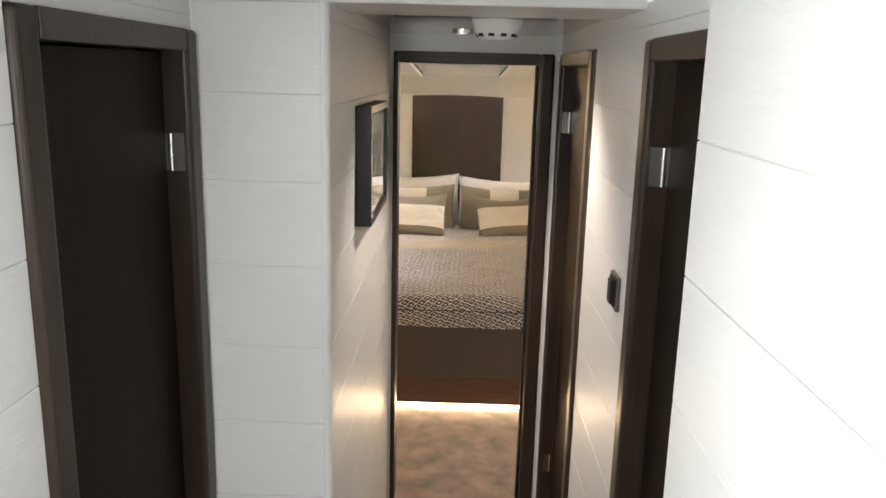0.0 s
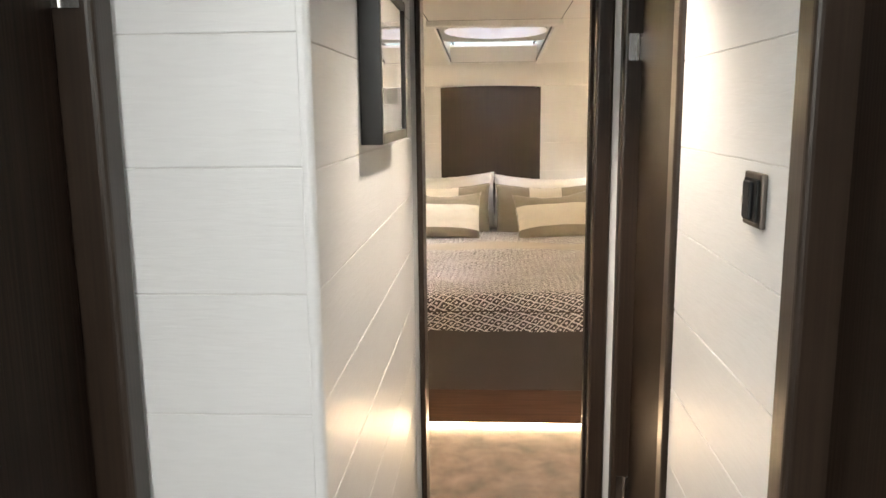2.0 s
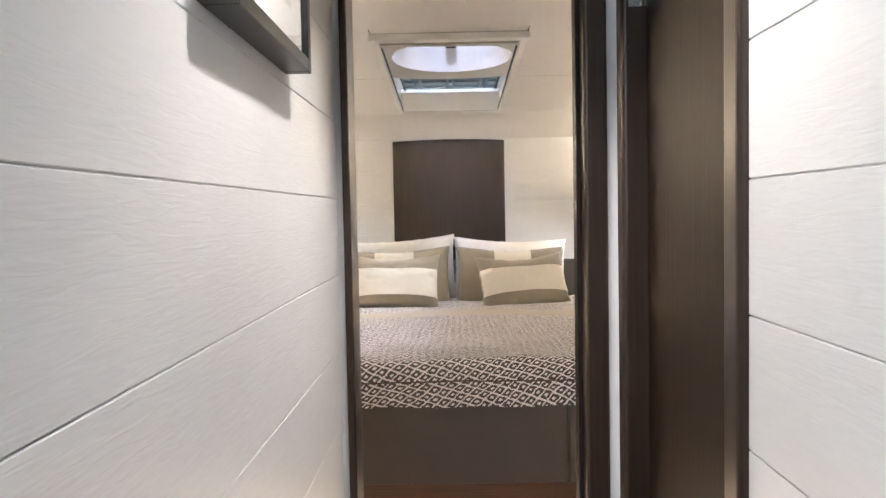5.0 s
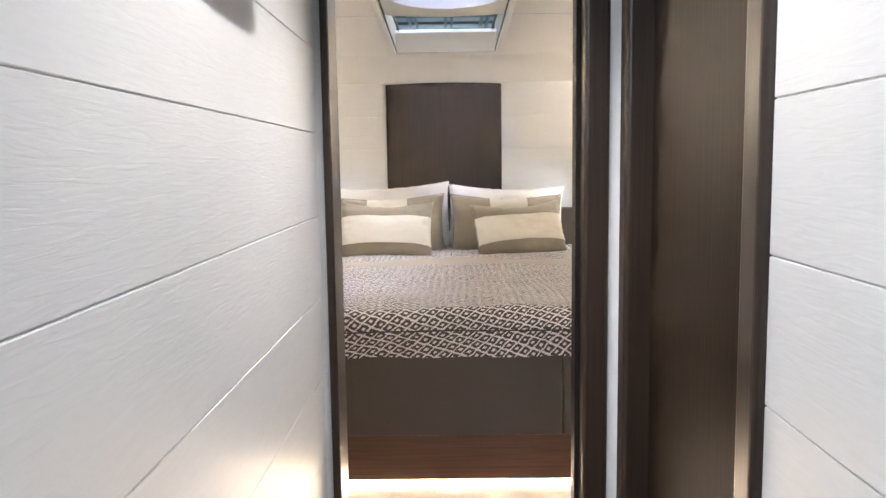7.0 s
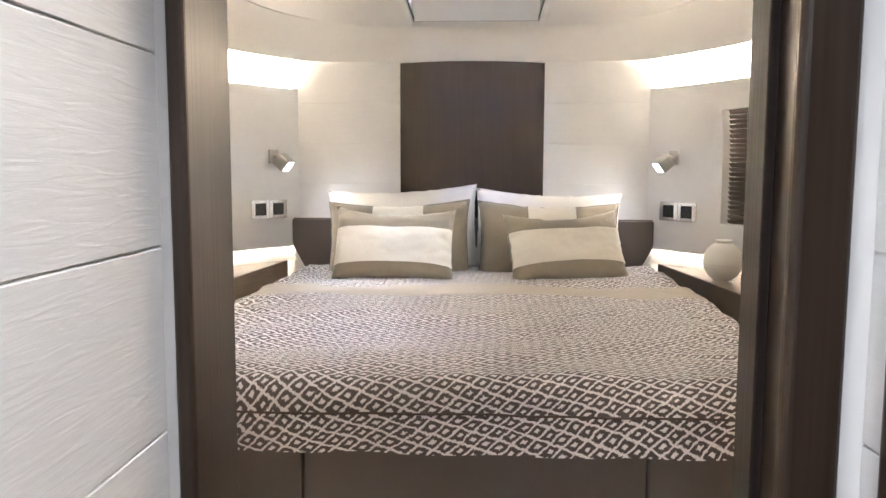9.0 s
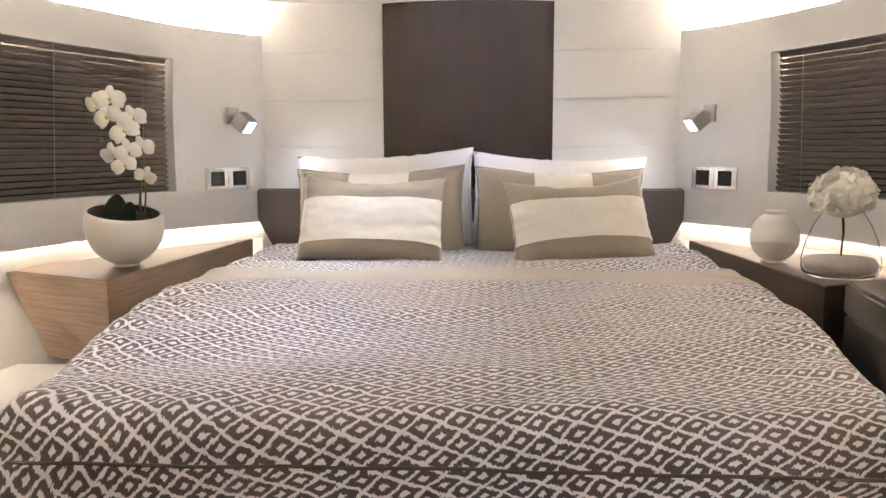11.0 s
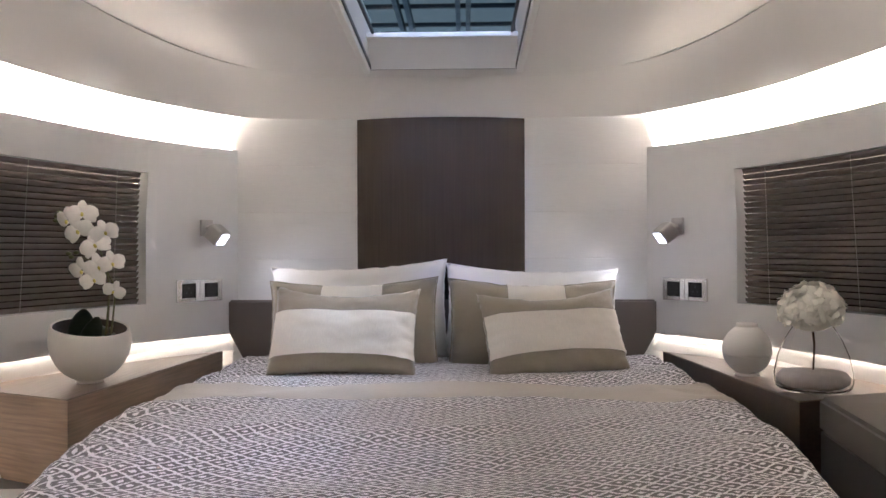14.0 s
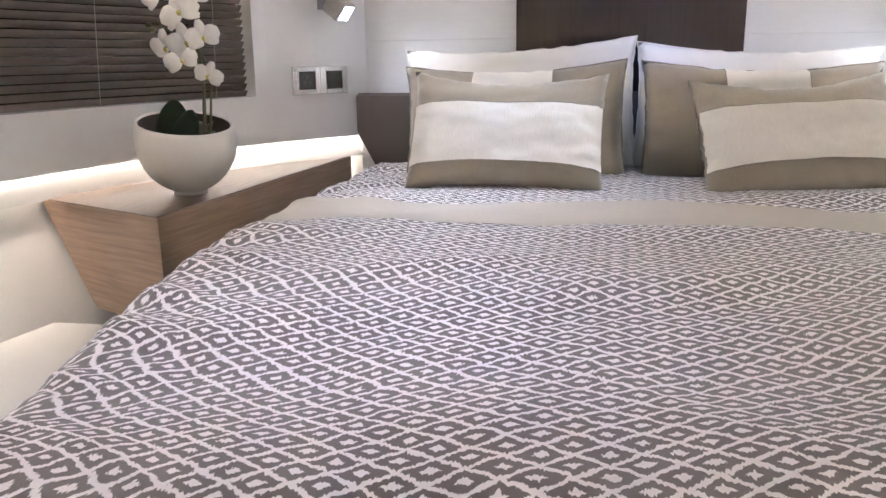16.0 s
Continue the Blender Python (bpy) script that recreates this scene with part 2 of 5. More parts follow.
def duvet_material():
    """Ikat print: white ogee lattice on warm grey with a white heart in each diamond."""
    m = mat("ikat_cotton", (0.2, 0.17, 0.15), 0.85, bump=0.0006, grain_scale=(500, 500, 500), sheen=0.25)
    nt = m.node_tree
    b = nt.nodes["Principled BSDF"]
    uv = nt.nodes.new("ShaderNodeUVMap")
    uv.uv_map = "print"
    wob = nt.nodes.new("ShaderNodeTexNoise")
    wob.inputs["Scale"].default_value, wob.inputs["Detail"].default_value = 42, 3
    nt.links.new(uv.outputs["UV"], wob.inputs["Vector"])
    sub = nt.nodes.new("ShaderNodeVectorMath")
    sub.operation = "SUBTRACT"
    sub.inputs[1].default_value = (0.5, 0.5, 0.5)
    nt.links.new(wob.outputs["Color"], sub.inputs[0])
    amp = nt.nodes.new("ShaderNodeVectorMath")
    amp.operation = "MULTIPLY"
    amp.inputs[1].default_value = (0.018, 0.012, 0)
    nt.links.new(sub.outputs["Vector"], amp.inputs[0])
    # feathered warp threads: fine offsets lengthwise, changing quickly across the cloth
    thread = nt.nodes.new("ShaderNodeMapping")
    thread.inputs["Scale"].default_value = (420, 26, 1)
    nt.links.new(uv.outputs["UV"], thread.inputs["Vector"])
    fine = nt.nodes.new("ShaderNodeTexNoise")
    fine.inputs["Scale"].default_value, fine.inputs["Detail"].default_value = 1.0, 2
    nt.links.new(thread.outputs["Vector"], fine.inputs["Vector"])
    sub2 = nt.nodes.new("ShaderNodeVectorMath")
    sub2.operation = "SUBTRACT"
    sub2.inputs[1].default_value = (0.5, 0.5, 0.5)
    nt.links.new(fine.outputs["Color"], sub2.inputs[0])
    amp2 = nt.nodes.new("ShaderNodeVectorMath")
    amp2.operation = "MULTIPLY"
    amp2.inputs[1].default_value = (0, 0.012, 0)
    nt.links.new(sub2.outputs["Vector"], amp2.inputs[0])
    both_amp = nt.nodes.new("ShaderNodeVectorMath")
    both_amp.operation = "ADD"
    nt.links.new(amp.outputs["Vector"], both_amp.inputs[0])
    nt.links.new(amp2.outputs["Vector"], both_amp.inputs[1])
    add = nt.nodes.new("ShaderNodeVectorMath")
    add.operation = "ADD"
    nt.links.new(uv.outputs["UV"], add.inputs[0])
    nt.links.new(both_amp.outputs["Vector"], add.inputs[1])
    scl = nt.nodes.new("ShaderNodeVectorMath")
    scl.operation = "MULTIPLY"
    scl.inputs[1].default_value = (1 / 0.061, 1 / 0.043, 0)
    nt.links.new(add.outputs["Vector"], scl.inputs[0])
    fr = nt.nodes.new("ShaderNodeVectorMath")
    fr.operation = "FRACTION"
    nt.links.new(scl.outputs["Vector"], fr.inputs[0])
    cen = nt.nodes.new("ShaderNodeVectorMath")
    cen.operation = "SUBTRACT"
    cen.inputs[1].default_value = (0.5, 0.5, 0)
    nt.links.new(fr.outputs["Vector"], cen.inputs[0])
    ab = nt.nodes.new("ShaderNodeVectorMath")
    ab.operation = "ABSOLUTE"
    nt.links.new(cen.outputs["Vector"], ab.inputs[0])
    xyz = nt.nodes.new("ShaderNodeSeparateXYZ")
    nt.links.new(ab.outputs["Vector"], xyz.inputs[0])

    def math(op, a, b2=None):
        n = nt.nodes.new("ShaderNodeMath")
        n.operation = op
        for i, v in enumerate((a, b2)):
            if v is None:
                continue
            if isinstance(v, (int, float)):
                n.inputs[i].default_value = v
            else:
                nt.links.new(v, n.inputs[i])
        return n.outputs[0]
    f = math("ADD", xyz.outputs["X"], xyz.outputs["Y"])
    edge = math("ABSOLUTE", math("SUBTRACT", f, 0.5))          # 0 on the lattice, 0.5 in the hearts
    line = math("LESS_THAN", edge, 0.085)
    heart = math("GREATER_THAN", edge, 0.345)
    white = math("MAXIMUM", line, heart)
    mix = nt.nodes.new("ShaderNodeMix")
    mix.data_type = "RGBA"
    mix.inputs["A"].default_value = (0.076, 0.060, 0.060, 1)
    mix.inputs["B"].default_value = (0.80, 0.765, 0.775, 1)
    nt.links.new(white, mix.inputs["Factor"])
    for link in list(b.inputs["Base Color"].links):
        nt.links.remove(link)
    nt.links.new(mix.outputs["Result"], b.inputs["Base Color"])
    return m


IKAT = duvet_material()

# ---------------------------------------------------------------- mesh helpers


def mesh_object(name, bm, material, smooth=False):
    bmesh.ops.recalc_face_normals(bm, faces=bm.faces[:])
    me = bpy.data.meshes.new(name)
    bm.to_mesh(me)
    bm.free()
    for mm in (material if isinstance(material, (list, tuple)) else [material]):
        me.materials.append(mm)
    if smooth:
        for p in me.polygons:
            p.use_smooth = True
    return new(name, me)


def part(name, bm, material, parent, label="", smooth=False):
    ob = mesh_object(name, bm, material, smooth)
    ob.parent = parent
    ob.matrix_parent_inverse = parent.matrix_basis.inverted()
    return tagged(ob, label=label)


def local_part(name, bm, material, parent, label="", smooth=False):
    """A part whose mesh is given in its parent's own axes."""
    ob = mesh_object(name, bm, material, smooth)
    ob.parent = parent
    return tagged(ob, label=label)


def thing(name, label, category, place=None, group="", kind=""):
    ob = new(name)
    ob.empty_display_size = 0.05
    if place is not None:
        ob.matrix_basis = place
    return tagged(ob, label=label, category=category, group=group, kind=kind)


def setting(name, bm, material, label="", smooth=False):
    return tagged(mesh_object(name, bm, material, smooth), label=label, kind="structure")


def box(bm, x0, x1, y0, y1, z0, z1, bevel=0.0, segs=2):
    r = bmesh.ops.create_cube(bm, size=1.0, matrix=Matrix.LocRotScale(((x0 + x1) / 2, (y0 + y1) / 2, (z0 + z1) / 2), None, (abs(x1 - x0), abs(y1 - y0), abs(z1 - z0))))
    if bevel:
        edges = list({e for v in r["verts"] for e in v.link_edges})
        bmesh.ops.bevel(bm, geom=edges, offset=bevel, segments=segs, affect="EDGES", profile=0.5)
    return bm


def block(x0, x1, y0, y1, z0, z1, bevel=0.0, segs=2):
    return box(bmesh.new(), x0, x1, y0, y1, z0, z1, bevel, segs)


def prism(points, z0, z1, bm=None, bevel=0.0):
    """An upright prism over a plan outline."""
    bm = bm or bmesh.new()
    low = [bm.verts.new((x, y, z0)) for x, y in points]
    top = [bm.verts.new((x, y, z1)) for x, y in points]
    bm.faces.new(low[::-1])
    bm.faces.new(top)
    n = len(points)
    for i in range(n):
        bm.faces.new((low[i], low[(i + 1) % n], top[(i + 1) % n], top[i]))
    if bevel:
        bmesh.ops.bevel(bm, geom=bm.edges[:], offset=bevel, segments=2, affect="EDGES")
    return bm


def sheet(rows, bm=None, close=False):
    """A grid surface through rows of points."""
    bm = bm or bmesh.new()
    vs = [[bm.verts.new(p) for p in row] for row in rows]
    for a, b in zip(vs, vs[1:]):
        for i in range(len(a) - (0 if close else 1)):
            j = (i + 1) % len(a)
            bm.faces.new((a[i], a[j], b[j], b[i]))
    return bm


def slab(rows, thick):
    """A sheet with thickness, thickened away along its own normals."""
    bm = sheet(rows)
    bmesh.ops.recalc_face_normals(bm, faces=bm.faces[:])
    bmesh.ops.solidify(bm, geom=bm.faces[:], thickness=thick)
    return bm


def tube(points, radius, sides=8, bm=None):
    bm = bm or bmesh.new()
    pts = [Vector(p) for p in points]
    rings = []
    for i, p in enumerate(pts):
        d = (pts[min(i + 1, len(pts) - 1)] - pts[max(i - 1, 0)]).normalized()
        a = d.orthogonal().normalized()
        b = d.cross(a)
        r = radius[i] if isinstance(radius, (list, tuple)) else radius
        rings.append([bm.verts.new(p + r * (math.cos(2 * math.pi * k / sides) * a + math.sin(2 * math.pi * k / sides) * b)) for k in range(sides)])
    for a, b in zip(rings, rings[1:]):
        # keep neighbouring rings in step
        shift = min(range(sides), key=lambda s: (a[0].co - b[s].co).length)
        b = b[shift:] + b[:shift]
        rings[rings.index(a) + 1] = b
        for k in range(sides):
            bm.faces.new((a[k], a[(k + 1) % sides], b[(k + 1) % sides], b[k]))
    bm.faces.new(rings[0][::-1])
    bm.faces.new(rings[-1])
    return bm


def lathe(profile, sides=40, bm=None, center=(0, 0, 0)):
    """Turned shape from (radius, height) pairs."""
    bm = bm or bmesh.new()
    cx, cy, cz = center
    rows = [[(cx + r * math.cos(2 * math.pi * k / sides), cy + r * math.sin(2 * math.pi * k / sides), cz + z) for k in range(sides)] for r, z in profile]
    return sheet(rows, bm, close=True)


def disc(bm, center, radius, normal=(0, 0, 1), sides=24):
    n = Vector(normal).normalized()
    a = n.orthogonal().normalized()
    b = n.cross(a)
    c = Vector(center)
    bm.faces.new([bm.verts.new(c + radius * (math.cos(2 * math.pi * k / sides) * a + math.sin(2 * math.pi * k / sides) * b)) for k in range(sides)])
    return bm


def lerp_curve(points, n):
    """n points at even steps along a smooth curve through plan points."""
    p = np.array(points, float)
    q = np.vstack([2 * p[0] - p[1], p, 2 * p[-1] - p[-2]])
    out = []
    for i in range(len(p) - 1):
        for t in np.linspace(0, 1, 24, endpoint=False):
            a, b, c, d = q[i], q[i + 1], q[i + 2], q[i + 3]
            out.append(0.5 * (2 * b + (c - a) * t + (2 * a - 5 * b + 4 * c - d) * t * t + (3 * b - a - 3 * c + d) * t ** 3))
    out.append(p[-1])
    out = np.array(out)
    s = np.concatenate([[0], np.cumsum(np.linalg.norm(np.diff(out, axis=0), axis=1))])
    u = np.linspace(0, s[-1], n)
    return [tuple(np.interp(v, s, out[:, k]) for k in range(out.shape[1])) for v in u]


def offset_curve(curve, d):
    """A plan curve moved sideways by d, to the left of its run."""
    c = np.array(curve)[:, :2]
    t = np.gradient(c, axis=0)
    t /= np.linalg.norm(t, axis=1)[:, None]
    n = np.stack([-t[:, 1], t[:, 0]], 1)
    return [tuple(p) for p in c + d * n]

# ---------------------------------------------------------------- plan
DOOR_Y = -3.42          # passage face of the cabin bulkhead
XL, XR = -0.262, 0.428    # passage walls
XC = -0.565              # side wall of the stair landing
CORNER_Y = -4.885        # end of the narrow passage
BACK_Y = -7.7


def flat(name, points, z, material, label="", down=False):
    bm = prism(points, z if not down else z, z + 0.06) if down else prism(points, z - 0.06, z)
    return setting(name, bm, material, label)


setting("floor", block(-1.75, 1.75, BACK_Y, 0.1, -0.08, 0.0), CARPET, "mottled beige pile carpet on the cabin floor")
for i, y in enumerate((-6.15, -6.5, -6.85)):
    setting("step_%d" % (i + 1), block(XC, XR, BACK_Y, y, 0.19 * i, 0.19 * (i + 1), 0.008), CARPET, "carpeted stair step down to the passage")

# ---------------------------------------------------------------- passage walls, clad in grooved white planks
ROW0, PITCH, GAP = 1.0925 - 0.1875 * 6, 0.1875, 0.0017


def clad(name, run, along, face, z_top, inward, label="", start=0.0, row0=ROW0, pitch=PITCH):
    """A wall clad in horizontal planks. run: its extent along the axis; face: the coordinate of its face; inward: +1 or -1."""
    a, b = run
    deep = face - inward * (0.05 if abs(face) != 0.35 else 0.14)

    def put(lo, hi, f0, f1, z0, z1, bev=0.0):
        return block(f0, f1, lo, hi, z0, z1, bev, 1) if along == "y" else block(lo, hi, f0, f1, z0, z1, bev, 1)
    wall = setting(name, put(a, b, deep, face - inward * 0.0035, start, z_top), GROOVE, label)
    z = row0
    mat_used = PANEL_Y if along == "y" else PANEL_X
    while z < z_top - 0.002:
        lo, hi = max(z + GAP / 2, start), min(z + pitch - GAP / 2, z_top)
        if hi - lo > 0.02:
            part("plank", put(a, b, face - inward * 0.0036, face, lo, hi, 0.0012), mat_used, wall)
        z += pitch
    return wall


CEIL = 2.08
clad("wall_passage_west", (CORNER_Y + 0.012, DOOR_Y - 0.002), "y", XL, CEIL, 1, label="white grooved plank wall of the passage")
clad("wall_landing_face", (XC, XL - 0.0185), "x", CORNER_Y, CEIL + 0.5, -1, row0=1.273 - 0.198 * 7, pitch=0.198, label="white grooved plank wall facing the stairs")
bm = bmesh.new()
arc = [(XL - 0.014 + 0.014 * math.sin(a), CORNER_Y + 0.014 - 0.014 * math.cos(a)) for a in np.linspace(0, math.pi / 2, 8)]
prism([(XL - 0.0184, CORNER_Y)] + arc + [(XL - 0.01, CORNER_Y + 0.03), (XL - 0.0184, CORNER_Y + 0.03)], 0, CEIL, bm)
setting("corner_post", bm, PANEL_Y, "rounded white corner post of the passage wall", smooth=False)
# east side: planks between and beyond the two locker doors
D2A, D2B = -4.265, -3.475     # outer edges of the far door frame
D1A, D1B = -5.585, -4.938     # outer edges of the near door frame
D3A, D3B = -5.605, -4.890     # door in the landing's side wall
HEAD = 2.0
for nm, a, b in (("wall_passage_east_1", D2B, DOOR_Y - 0.002), ("wall_passage_east_2", D1B, D2A), ("wall_landing_east", BACK_Y, D1A - 0.003)):
    clad(nm, (a, b), "y", 0.35 if "landing" in nm else XR, CEIL + 0.5 if "landing" in nm else CEIL, -1, label="white grooved plank wall beside the passage doors")
for nm, a, b, top in (("wall_over_door_1", D2A, D2B, CEIL), ("wall_over_door_2", D1A, D1B, CEIL + 0.5)):
    clad(nm, (a, b), "y", XR, top, -1, start=HEAD, label="white plank wall above a door")
clad("wall_landing_west", (BACK_Y, D3A), "y", XC, CEIL + 0.5, 1, label="white grooved plank wall of the landing")
clad("wall_over_door_3", (D3A, CORNER_Y), "y", XC, CEIL + 0.5, 1, start=HEAD, label="white plank wall above a door")
setting("wall_landing_back", block(XC - 0.05, XR + 0.05, BACK_Y - 0.06, BACK_Y, 0, 2.6), LACQUER, "plain white wall behind the stairs")
setting("ceiling_landing", block(XC - 0.05, XR + 0.05, BACK_Y, CORNER_Y - 0.002, 2.58, 2.64), HEADLINER, "plain white ceiling over the stairs")
setting("ceiling_beam", block(XC, XR, CORNER_Y - 0.001, CORNER_Y + 0.35, 2.065, 2.58, 0.004), LACQUER, "white ceiling beam at the mouth of the passage")
setting("ceiling_passage", block(XL - 0.03, XR + 0.03, CORNER_Y + 0.34, DOOR_Y, CEIL, CEIL + 0.06), HEADLINER, "white passage ceiling")
setting("ceiling_gloss_panel", block(XL + 0.01, XR - 0.02, CORNER_Y + 0.37, DOOR_Y - 0.06, CEIL - 0.012, CEIL - 0.002, 0.002), MIRROR_BROWN, "glossy taupe ceiling panel that mirrors the passage")

# ---------------------------------------------------------------- cabin bulkhead and its door frame
OL, OR, OT = -0.226, 0.343, 1.957
setting("wall_bulkhead_west", block(-1.75, OL - 0.017, DOOR_Y, DOOR_Y + 0.10, 0, 2.3), LACQUER, "white cabin bulkhead")
setting("wall_bulkhead_east", block(OR + 0.045, 1.75, DOOR_Y, DOOR_Y + 0.10, 0, 2.3), LACQUER, "white cabin bulkhead")
setting("wall_bulkhead_top", block(OL - 0.017, OR + 0.045, DOOR_Y, DOOR_Y + 0.10, OT + 0.035, 2.3), LACQUER, "white cabin bulkhead over the door")


def hinge(parent, at, axis, name="hinge"):
    """A chrome butt hinge: two leaves, a knuckle in three barrels and screws. axis: the way its leaves spread."""
    x, y, z = at
    ax = Vector(axis)
    side = Vector((-ax.y, ax.x, 0))
    bm = bmesh.new()
    for s in (-1, 1):
        m = Matrix.Translation(Vector(at) + ax * s * 0.017) @ Matrix.Rotation(math.atan2(ax.y, ax.x), 4, "Z")
        r = bmesh.ops.create_cube(bm, size=1, matrix=m @ Matrix.Diagonal((0.026, 0.003, 0.082, 1)))
        for dz in (-0.027, 0, 0.027):
            c = Vector(at) + ax * s * 0.02 + Vector((0, 0, dz)) - side * 0.0018
            disc(bm, c, 0.004, -side, 10)
            disc(bm, c + side * 0.0036, 0.004, side, 10)
    h = part(name, bm, CHROME, parent, "polished chrome butt hinge")
    for k in range(3):
        z0 = z - 0.041 + k * 0.0275
        bm = tube([(x, y, z0), (x, y, z0 + 0.026)], 0.006, 12)
        part("barrel", bm, CHROME, h)
    return h


main = thing("door_1", "dark wenge door frame round the open cabin doorway", "door frame", kind="structure")
J0, J1 = DOOR_Y - 0.022, DOOR_Y + 0.112
part("jamb", block(OL - 0.019, OL, J0, J1, 0, OT + 0.045, 0.005, 3), WENGE_EDGE, main)
part("jamb", block(OR, OR + 0.058, J0, J1, 0, OT + 0.045, 0.010, 4), WENGE_EDGE, main)
part("head", block(OL + 0.0005, OR - 0.0005, J0, J1, OT, OT + 0.045, 0.003), WENGE_X, main)
part("door_stop", block(OR - 0.012, OR - 0.0005, J0 + 0.045, J1 - 0.035, 0, OT - 0.0005, 0.002), WENGE, main)
hinge(main, (OR - 0.004, J1 - 0.015, 1.75), (0, 1, 0))


def side_door(name, a, b, face, inward, label):
    """A locker door in a wall that runs along y: frame proud of the planks, door set back, two hinges."""
    w, deep, proud = 0.065, 0.11, 0.014
    f0, f1 = face - inward * deep, face + inward * proud
    t = thing(name, label, "door", kind="structure")
    lo, hi = min(f0, f1), max(f0, f1)
    part("jamb", block(lo, hi, a, a + w, 0, HEAD, 0.011, 4), WENGE_EDGE, t)
    part("jamb", block(lo, hi, b - w, b, 0, HEAD, 0.011, 4), WENGE_EDGE, t)
    part("head", block(lo, hi, a + w + 0.0005, b - w - 0.0005, HEAD - 0.045, HEAD, 0.003), WENGE_X, t)
    d0, d1 = sorted((face - inward * 0.042, face - inward * 0.082))
    part("door_leaf", block(d0, d1, a + w + 0.004, b - w - 0.004, 0.008, HEAD - 0.049, 0.002), WENGE_DOOR, t, "dark wenge veneered door, shut")
    for z in (1.74, 0.28):
        hinge(t, (face - inward * 0.031, b - w - 0.004, z), (1, 0, 0))
    d0, d1 = sorted((face - inward * 0.1, face - inward * 0.16))
    setting(name + "_backing", block(d0, d1, a - 0.02, b + 0.02, 0, HEAD), GROOVE, "dark locker interior behind a shut door")
    return t


side_door("door_2", D2A, D2B, XR, -1, "dark wenge passage door, shut, beside the cabin doorway")
side_door("door_3", D1A, D1B, XR, -1, "dark wenge passage door, shut, beside the light switch")
side_door("door_4", D3A, D3B, XC, 1, "dark wenge door, shut, on the stair landing")


def picture():
    t = thing("framed_picture", "black box-framed grey print with white mount on the passage wall", "picture")
    y0, y1, z0, z1, x1 = -4.46, -3.985, 1.485, 1.825, -0.216
    w = 0.022
    for nm, args in (("frame_side", (y0, y0 + w, z0, z1)), ("frame_side", (y1 - w, y1, z0, z1)),
                     ("frame_rail", (y0 + w + 0.0004, y1 - w - 0.0004, z0, z0 + w)), ("frame_rail", (y0 + w + 0.0004, y1 - w - 0.0004, z1 - w, z1))):
        part(nm, block(XL + 0.001, x1, *args, 0.0015), BLACK_FRAME, t)
    part("mount", block(XL + 0.002, x1 - 0.014, y0 + w, y1 - w, z0 + w, z1 - w), PAPER, t, "white passe-partout")
    part("print", block(x1 - 0.0138, x1 - 0.0128, y0 + 0.105, y1 - 0.105, z0 + 0.085, z1 - 0.085), PRINT, t, "grey photographic print")
    g = part("pane", block(x1 - 0.008, x1 - 0.006, y0 + w - 0.002, y1 - w + 0.002, z0 + w - 0.002, z1 - w + 0.002), PICTURE_GLASS, t, "clear picture glass")
    g.visible_shadow = False
    return t


picture()


def light_switch():
    t = thing("light_switch", "smoked bronze light switch with black rocker on the white plank wall", "switch")
    y, z = -4.79, 1.409
    part("plate", block(XR - 0.010, XR - 0.0005, y - 0.043, y + 0.043, z - 0.043, z + 0.043, 0.003), SMOKED, t)
    part("bezel", block(XR - 0.014, XR - 0.0102, y - 0.032, y + 0.032, z - 0.034, z + 0.034, 0.002), DARK_LID, t)
    part("rocker", block(XR - 0.021, XR - 0.0142, y - 0.017, y + 0.017, z - 0.03, z + 0.03, 0.003), BLACK, t, "black rocker")
    part("pilot_light", block(XR - 0.0225, XR - 0.0212, y + 0.009, y + 0.013, z - 0.006, z + 0.006), SATIN, t)


light_switch()


def smoke_detector():
    t = thing("smoke_detector", "round white smoke detector on the glossy ceiling panel", "smoke detector")
    c = (0.125, -4.40, CEIL - 0.013)
    part("base", lathe([(0.0, 0), (0.07, 0), (0.07, -0.014), (0.0, -0.014)], 32, None, c), WHITE_PLASTIC, t, smooth=False)
    part("dome", lathe([(0.066, -0.014), (0.062, -0.032), (0.046, -0.05), (0.0, -0.053)], 32, None, c), WHITE_PLASTIC, t, smooth=True)
    for k in range(10):
        a = 2 * math.pi * k / 10
        bm = bmesh.new()
        m = Matrix.Translation((c[0] + 0.054 * math.cos(a), c[1] + 0.054 * math.sin(a), c[2] - 0.041)) @ Matrix.Rotation(a, 4, "Z")
        bmesh.ops.create_cube(bm, size=1, matrix=m @ Matrix.Diagonal((0.006, 0.016, 0.009, 1)))
        part("vent_slot", bm, BLACK, t)


smoke_detector()


def downlight(name, x, y, z, r=0.026, power=29, color=(1.0, 0.93, 0.88), spread=76):
    t = thing(name, "small round chrome ceiling spotlight, lit; the third is added out of sight", "spotlight", group="passage spotlights")
    part("ring", lathe([(r, 0), (r + 0.012, 0), (r + 0.012, -0.006), (r, -0.008), (r, 0)], 28, None, (x, y, z)), CHROME, t)
    bm = bmesh.new()
    disc(bm, (x, y, z - 0.004), r)
    part("lens", bm, LED_SPOT, t, "glowing lens")
    lamp(name + "_beam", "SPOT", look((x, y, z - 0.015), (x, y, 0)), power, color, r, spread=spread, blend=0.8)


downlight("ceiling_spot", 0.03, -3.74, CEIL - 0.013, power=15)
downlight("ceiling_spot", 0.17, -3.74, CEIL - 0.013, power=15)
# Added spot, unseen behind the smoke detector, to brighten the passage walls.
downlight("ceiling_spot", 0.125, -4.265, CEIL - 0.013, power=27, spread=120)

